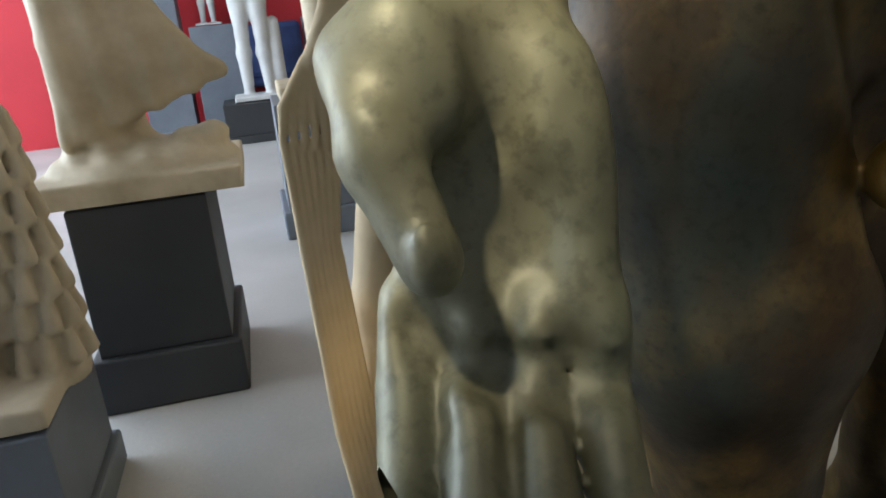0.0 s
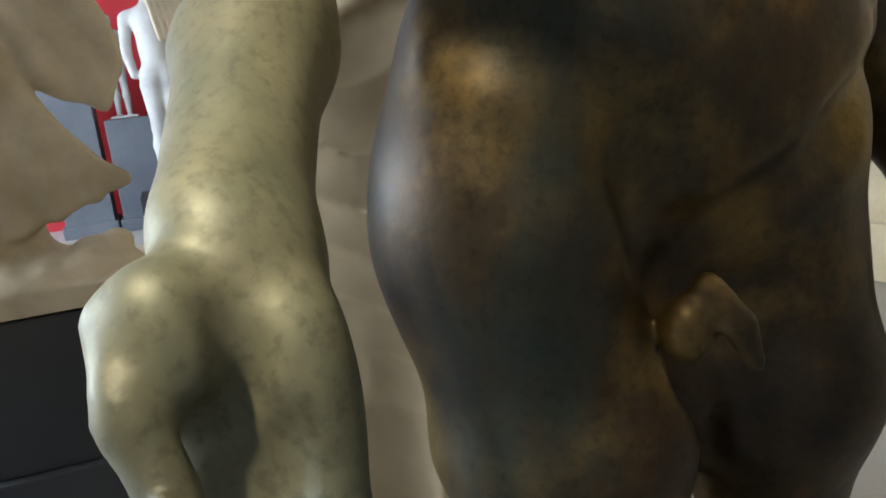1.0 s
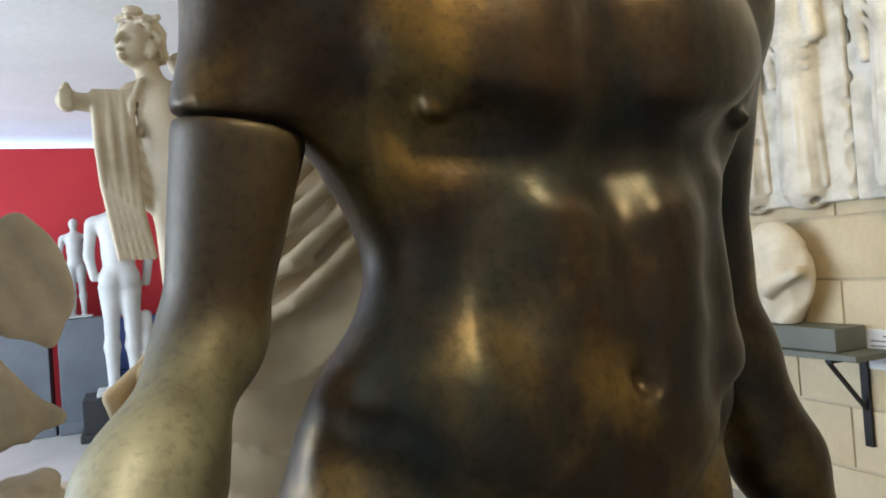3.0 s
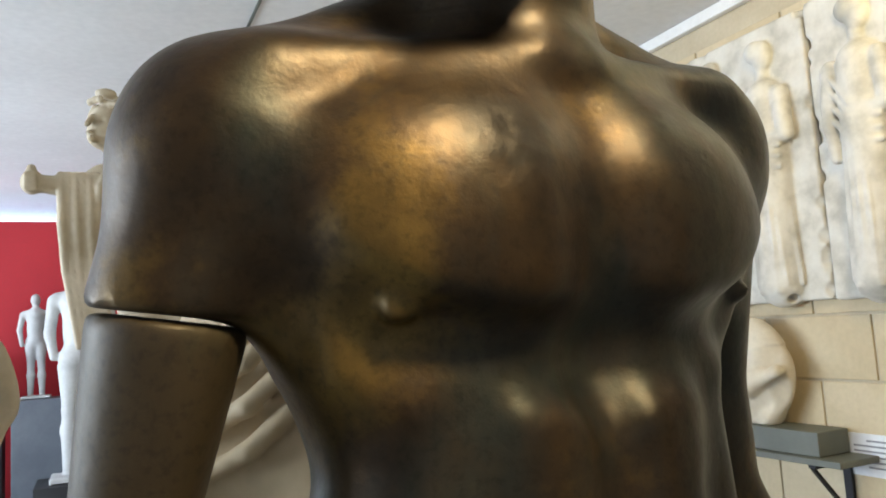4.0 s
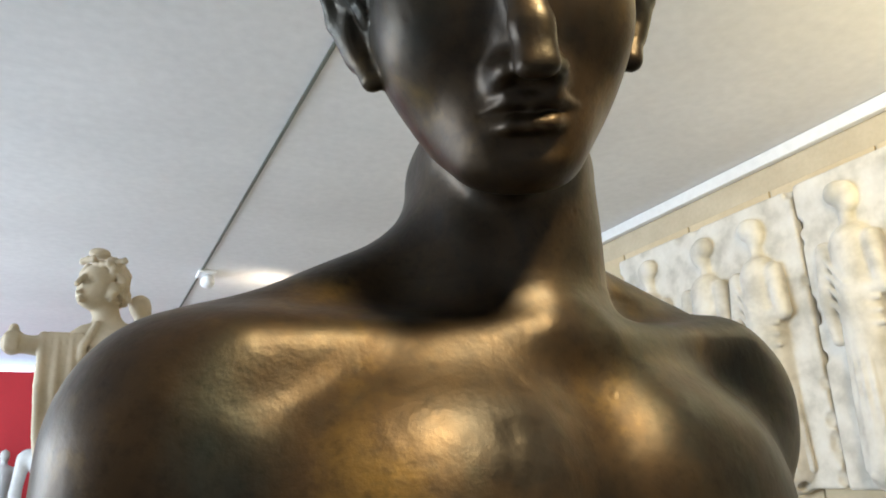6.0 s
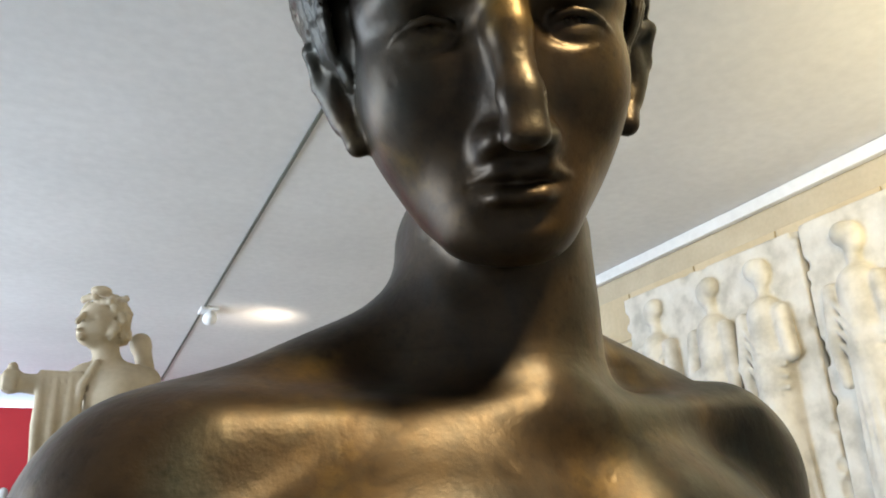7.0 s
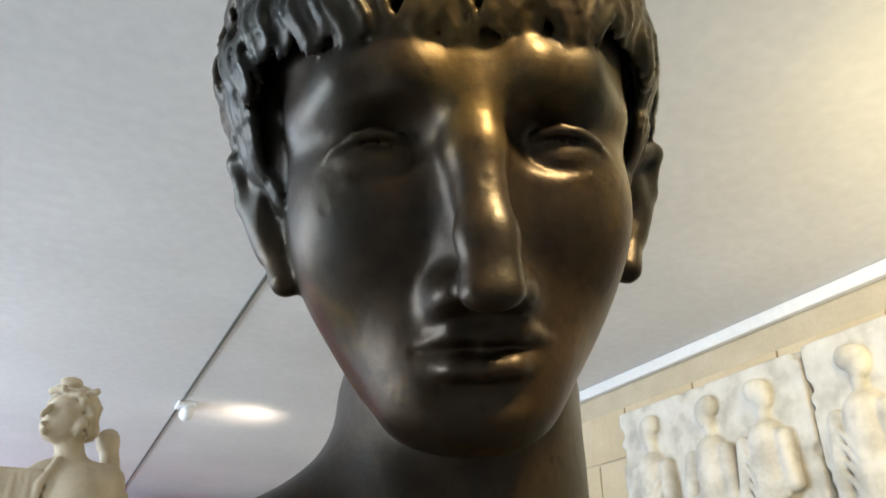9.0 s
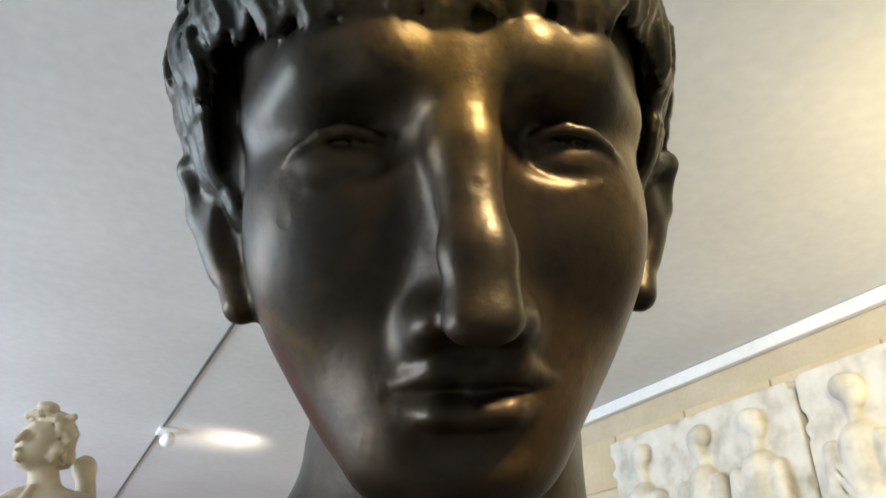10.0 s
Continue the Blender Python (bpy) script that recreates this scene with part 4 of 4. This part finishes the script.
def striding_statue():
    """The cast with a bare leg beside a tree stump carved in tiers."""
    c = Clay((-0.44, -0.20, 0.0), (0.24, 0.24, 1.44), 0.0085)
    c.slab((-0.155, 0.02, 0.022), (0.285, 0.19, 0.023), 0.006, 0.01)
    # stump with bark in overlapping tiers
    c.limb((0.105, 0.04, 0.03), (0.075, 0.05, 0.50), 0.062, 0.045, 0.01)
    for k in range(7):
        z = 0.06 + 0.068 * k
        r = 0.068 - 0.0022 * k
        for i in range(9):
            a = 2 * math.pi * (i + 0.5 * (k % 2)) / 9
            c.limb((0.104 - 0.0042 * k + r * math.cos(a), 0.04 + r * math.sin(a), z), (0.104 - 0.0042 * k + r * 0.90 * math.cos(a), 0.04 + r * 0.90 * math.sin(a), z + 0.050), 0.018, 0.011, 0.003)
    c.ball((0.074, 0.05, 0.50), (0.050, 0.046, 0.020), 0.01)
    # legs, hips, body
    c.path([(-0.005, -0.02, 0.07), (0.0, 0.0, 0.25), (0.010, -0.005, 0.42), (-0.03, 0.0, 0.72)], [0.034, 0.052, 0.050, 0.085], 0.03)
    c.limb((-0.005, -0.01, 0.055), (-0.02, -0.125, 0.045), 0.030, 0.022, 0.02)
    for i in range(5):
        c.ball((-0.042 + 0.012 * i, -0.148 + 0.006 * abs(i - 2), 0.036), (0.0075, 0.016, 0.009), 0.004)
    c.path([(-0.22, 0.06, 0.07), (-0.20, 0.05, 0.26), (-0.17, 0.03, 0.44), (-0.12, 0.02, 0.72)], [0.034, 0.050, 0.050, 0.085], 0.03)
    c.limb((-0.22, 0.04, 0.055), (-0.25, -0.07, 0.045), 0.030, 0.022, 0.02)
    c.ball((-0.075, 0.02, 0.80), (0.145, 0.10, 0.12), 0.04)
    c.path([(-0.08, 0.02, 0.85), (-0.09, 0.02, 1.12)], [0.125, 0.15], 0.05)
    c.limb((-0.09, 0.02, 1.18), (-0.09, 0.0, 1.34), 0.06, 0.055, 0.03)
    c.limb((-0.24, 0.02, 1.14), (-0.30, 0.0, 0.86), 0.05, 0.042, 0.04)
    return cast("striding_statue", c, PLASTER_TAN, pose(-0.555, 1.33, 0.300), "tan plaster cast of a bare leg beside a tiered tree stump")


def pointing_statue():
    """The cloaked archer with one arm stretched out and the cloak hanging over it."""
    c = Clay((-0.52, -0.26, 0.0), (0.32, 0.24, 1.64), 0.0072)
    c.slab((0, 0, 0.03), (0.28, 0.20, 0.031), 0.006, 0.01)
    c.path([(-0.09, 0.02, 0.07), (-0.08, 0.0, 0.42), (-0.06, 0.0, 0.78)], [0.045, 0.062, 0.10], 0.03)
    c.path([(0.11, 0.06, 0.07), (0.10, 0.02, 0.42), (0.05, 0.0, 0.78)], [0.045, 0.062, 0.10], 0.03)
    c.path([(-0.02, 0.0, 0.82), (-0.05, 0.0, 1.02), (-0.09, 0.0, 1.16)], [0.135, 0.125, 0.135], 0.05)
    c.limb((-0.20, -0.01, 1.235), (0.00, 0.02, 1.235), 0.060, 0.062, 0.04)
    c.limb((-0.12, 0.0, 1.25), (-0.155, -0.02, 1.36), 0.050, 0.048, 0.03)
    # head turned along the arm: brow, nose, lips, chin, and a mass of curls with a top-knot
    c.ball((-0.185, -0.035, 1.435), (0.072, 0.078, 0.092), 0.015)
    c.ball((-0.215, -0.055, 1.395), (0.042, 0.040, 0.045), 0.020)
    c.path([(-0.238, -0.095, 1.462), (-0.256, -0.108, 1.425)], [0.009, 0.012], 0.008)
    c.ball((-0.240, -0.092, 1.372), (0.016, 0.016, 0.014), 0.010)
    c.ball((-0.248, -0.096, 1.398), (0.014, 0.012, 0.008), 0.005)
    for dx, dy in ((-0.262, -0.075), (-0.208, -0.112)):
        c.ball((dx, dy, 1.446), (0.015, 0.015, 0.010), 0.006, mode="cut")
    rng = random.Random(5)
    for _ in range(130):
        a, e = rng.uniform(-1.35, 2.9), rng.uniform(-0.75, 1.5)
        x = -0.165 + 0.088 * math.cos(a) * math.cos(e)
        y = -0.015 + 0.092 * math.sin(a) * math.cos(e)
        z = 1.465 + 0.088 * math.sin(e)
        r = rng.uniform(0.010, 0.016)
        c.path([(x, y, z), (x + rng.uniform(-0.02, 0.02), y + rng.uniform(-0.02, 0.02), z - 0.026), (x + rng.uniform(-0.02, 0.02), y, z - 0.040)], [r, r * 0.9, r * 0.6], 0.002)
    for k in range(9):
        c.ball((-0.245 + 0.018 * k, -0.075 - 0.012 * (k % 3), 1.520 + 0.008 * math.sin(k)), (0.014, 0.014, 0.016), 0.003)
    c.ball((-0.190, -0.050, 1.565), (0.040, 0.030, 0.020), 0.006)
    # outstretched arm and fist with a stump of the bow
    c.path([(-0.20, -0.01, 1.230), (-0.29, -0.04, 1.195), (-0.395, -0.07, 1.20)], [0.052, 0.044, 0.034], 0.02)
    c.ball((-0.438, -0.075, 1.205), (0.040, 0.036, 0.046), 0.012)
    for i in range(4):
        c.limb((-0.455, -0.110, 1.175 + 0.018 * i), (-0.425, -0.112, 1.176 + 0.018 * i), 0.011, 0.010, 0.004)
    c.limb((-0.44, -0.08, 1.24), (-0.44, -0.08, 1.256), 0.018, 0.017, 0.006)
    # cloak: straight folds from the arm, and a swag from arm to shoulder
    for i in range(6):
        x = -0.345 + 0.024 * i
        c.path([(x, -0.075, 1.235), (x + 0.004, -0.115 + 0.012 * (i % 2), 1.05), (x + 0.016, -0.10, 0.88 - 0.02 * i), (x + 0.055, -0.08, 0.60)], [0.016, 0.018, 0.017, 0.012], 0.005)
    for i in range(7):
        z = 1.17 - 0.055 * i
        c.path([(-0.22, -0.03, z), (-0.10, -0.02, z - 0.09), (0.06, 0.02, z + 0.02)], [0.024, 0.030, 0.022], 0.012)
    for i in range(6):
        c.path([(-0.225 + 0.030 * i, -0.085 + 0.010 * i, 1.06 + 0.01 * i), (-0.215 + 0.034 * i, -0.105 + 0.012 * i, 1.19), (-0.175 + 0.030 * i, -0.060 + 0.010 * i, 1.285), (-0.10 + 0.012 * i, 0.06, 1.270)], [0.012, 0.014, 0.014, 0.010], 0.004)
    # quiver
    c.limb((0.055, 0.09, 1.10), (-0.022, 0.08, 1.40), 0.036, 0.034, 0.006)
    c.limb((-0.020, 0.080, 1.385), (-0.024, 0.079, 1.400), 0.042, 0.042, 0.004)
    return cast("pointing_statue", c, PLASTER_TAN, pose(0.40, 3.30, 0.575) @ Matrix.Scale(1.10, 4), "tan plaster cast of a cloaked archer with outstretched arm")


def bare_figure(name, mat, m, height, label, stump=True):
    """A standing cast seen small and far off."""
    c = Clay((-0.24, -0.18, 0.0), (0.26, 0.18, 1.62), 0.011)
    c.slab((0, 0, 0.02), (0.20, 0.15, 0.021), 0.006, 0.01)
    c.path([(-0.085, 0.02, 0.05), (-0.08, 0.03, 0.34), (-0.075, 0.0, 0.48), (-0.065, 0.0, 0.78)], [0.038, 0.055, 0.048, 0.088], 0.03)
    c.path([(0.075, -0.02, 0.05), (0.065, 0.01, 0.34), (0.065, -0.02, 0.48), (0.060, 0.0, 0.78)], [0.038, 0.055, 0.048, 0.088], 0.03)
    c.ball((-0.062, -0.05, 0.84), (0.080, 0.075, 0.085), 0.02)
    c.ball((0.062, -0.05, 0.84), (0.080, 0.075, 0.085), 0.02)
    c.path([(0.0, 0.0, 0.88), (0.0, 0.0, 1.04), (0.0, 0.0, 1.22)], [0.115, 0.105, 0.135], 0.05)
    c.limb((-0.14, 0.0, 1.26), (0.14, 0.0, 1.26), 0.055, 0.055, 0.04)
    c.limb((0.0, 0.0, 1.28), (0.0, 0.0, 1.38), 0.048, 0.046, 0.03)
    c.ball((0.0, 0.0, 1.47), (0.068, 0.080, 0.092), 0.015)
    c.path([(-0.17, 0.0, 1.25), (-0.20, 0.02, 1.02), (-0.17, -0.05, 0.86)], [0.045, 0.038, 0.030], 0.02)
    c.path([(0.17, 0.0, 1.25), (0.21, 0.02, 1.02), (0.18, 0.03, 0.80)], [0.045, 0.038, 0.030], 0.02)
    if stump:
        c.limb((0.15, 0.02, 0.03), (0.16, 0.02, 0.55), 0.06, 0.045, 0.02)
    mesh = statue_mesh(name, [(c, 0)], [mat], tidy=1)
    mesh.transform(Matrix.Scale(height / 1.57, 4))
    ob = new(name, mesh)
    ob.matrix_world = m
    return tagged(ob, label, "statue")


def bust():
    c = Clay((-0.20, -0.16, 0.0), (0.20, 0.16, 0.46), 0.009)
    c.limb((0, 0, 0.03), (0, 0, 0.08), 0.07, 0.05, 0.01)
    c.ball((0, 0, 0.15), (0.13, 0.08, 0.07), 0.03)
    c.limb((0, 0, 0.18), (0, 0, 0.26), 0.055, 0.05, 0.03)
    c.ball((0, -0.01, 0.34), (0.068, 0.082, 0.095), 0.015)
    c.ball((0, -0.088, 0.325), (0.012, 0.016, 0.022), 0.01)
    c.slab((0, 0, -0.03), (0.2, 0.2, 0.031), 0.001, 0.004, mode="cut")
    ob = new("portrait_bust", statue_mesh("portrait_bust", [(c, 0)], [PLASTER_WHITE], tidy=1))
    ob.location = (-0.68, 6.45, 1.241)
    return tagged(ob, "white plaster portrait bust on a grey plinth", "statue")


plinth(-0.48, 1.78, -0.155, 2.16, 0.534, PAINT_BLACK, "charcoal painted plinth with a stepped base", foot=0.15, flange=0.022)
running_statue()
plinth(-1.00, 1.15, -0.428, 1.53, 0.299, PAINT_GREY, "low slate grey painted plinth under a bare-legged cast", foot=0.08, flange=0.015)
striding_statue()
plinth(0.06, 3.08, 0.66, 3.52, 0.574, PAINT_GREY, "slate grey painted plinth under the cloaked archer cast", foot=0.12)
pointing_statue()
plinth(-0.26, 5.80, 0.38, 6.25, 0.299, PAINT_BLACK, "low charcoal painted plinth under a white nude cast", foot=0.06)
bare_figure("nude_statue", PLASTER_WHITE, pose(0.04, 6.02, 0.300), 1.62, "white plaster cast of a standing nude seen from behind")
plinth(-0.86, 6.28, -0.50, 6.62, 1.240, PAINT_GREY, "tall slate grey plinth under a portrait bust", foot=0.10)
bust()
plinth(-0.43, 6.25, -0.09, 6.58, 0.879, PAINT_GREY, "slate grey plinth under a small white cast", foot=0.10)
bare_figure("small_statue", PLASTER_WHITE, pose(-0.28, 6.42, 0.880, 0, 0, 180), 0.80, "small white plaster cast of a standing figure", stump=False)
plinth(0.46, 6.30, 0.80, 6.62, 0.879, PAINT_GREY, "slate grey plinth beside the red partition", foot=0.10)
bare_figure("small_statue", PLASTER_WHITE, pose(0.63, 6.46, 0.880, 0, 0, 150), 0.80, "small white plaster cast of a standing figure", stump=False)


# ---- visitors' chair ----
def lounge_chair(x, y, turn):
    ob = empty("lounge_chair", pose(x, y, 0, 0, 0, turn))
    part("seat", boxed(-0.26, -0.26, 0.36, 0.26, 0.26, 0.47, bevel=0.035), BLUE, ob, "dark blue padded seat")
    back = part("backrest", boxed(-0.26, 0.20, 0.44, 0.26, 0.30, 0.86, bevel=0.04), BLUE, ob, "dark blue padded backrest")
    for a in (-0.22, 0.22):
        for b in (-0.21, 0.21):
            part("leg", boxed(a - 0.015, b - 0.015, 0, a + 0.015, b + 0.015, 0.37, bevel=0.003), STEEL, ob)
    return tagged(ob, "dark blue padded lounge chair on steel legs", "chair", "chairs by the partition")


lounge_chair(0.17, 6.58, 180)
lounge_chair(1.05, 5.95, 150)


# ---- ceiling lamps ----
def track_lamp(place, aim, label):
    ob = empty("track_spotlight", look(place, aim))
    bm = bmesh.new()
    bmesh.ops.create_cone(bm, cap_ends=True, segments=24, radius1=0.032, radius2=0.040, depth=0.10, matrix=Matrix.Translation((0, 0, 0.068)))
    part("housing", bm, WHITE, ob, "white metal lamp housing")
    bm = bmesh.new()
    bmesh.ops.create_cone(bm, cap_ends=True, segments=16, radius1=0.010, radius2=0.010, depth=0.12, matrix=Matrix.Translation((0.0, 0.05, 0.07)) @ pose(0, 0, 0, 60, 0, 0))
    part("stem", bm, WHITE, ob)
    return tagged(ob, label, "lamp", "spotlights on the ceiling track")


track_lamp((0.62, -0.65, 2.47), (0.40, 0.24, 1.45), "white track spotlight aimed at the bronze statue")
# made-up housing for the added forearm fill, away from the ceiling track
track_lamp((-0.66, -0.33, 2.47), (0.08, 0.20, 0.95), "added white spotlight housing aimed at the bronze forearm")
track_lamp((1.15, 0.15, 2.40), (2.5, 1.5, 1.7), "white track spotlight aimed at the reliefs")


def ceiling_fixture():
    ob = empty("ceiling_lamp", pose(0.76, 4.20, CEIL))
    part("plate", boxed(-0.05, -0.07, -0.02, 0.05, 0.07, -0.001, bevel=0.006), WHITE, ob)
    bm = bmesh.new()
    bmesh.ops.create_uvsphere(bm, u_segments=24, v_segments=12, radius=0.050, matrix=Matrix.Translation((0.01, 0, -0.055)) @ Matrix.Diagonal((0.8, 1.25, 0.75, 1)))
    part("bowl", bm, WHITE, ob, "white curved lamp bowl")
    return tagged(ob, "white lamp on the ceiling track end", "lamp")


ceiling_fixture()
block_wall()
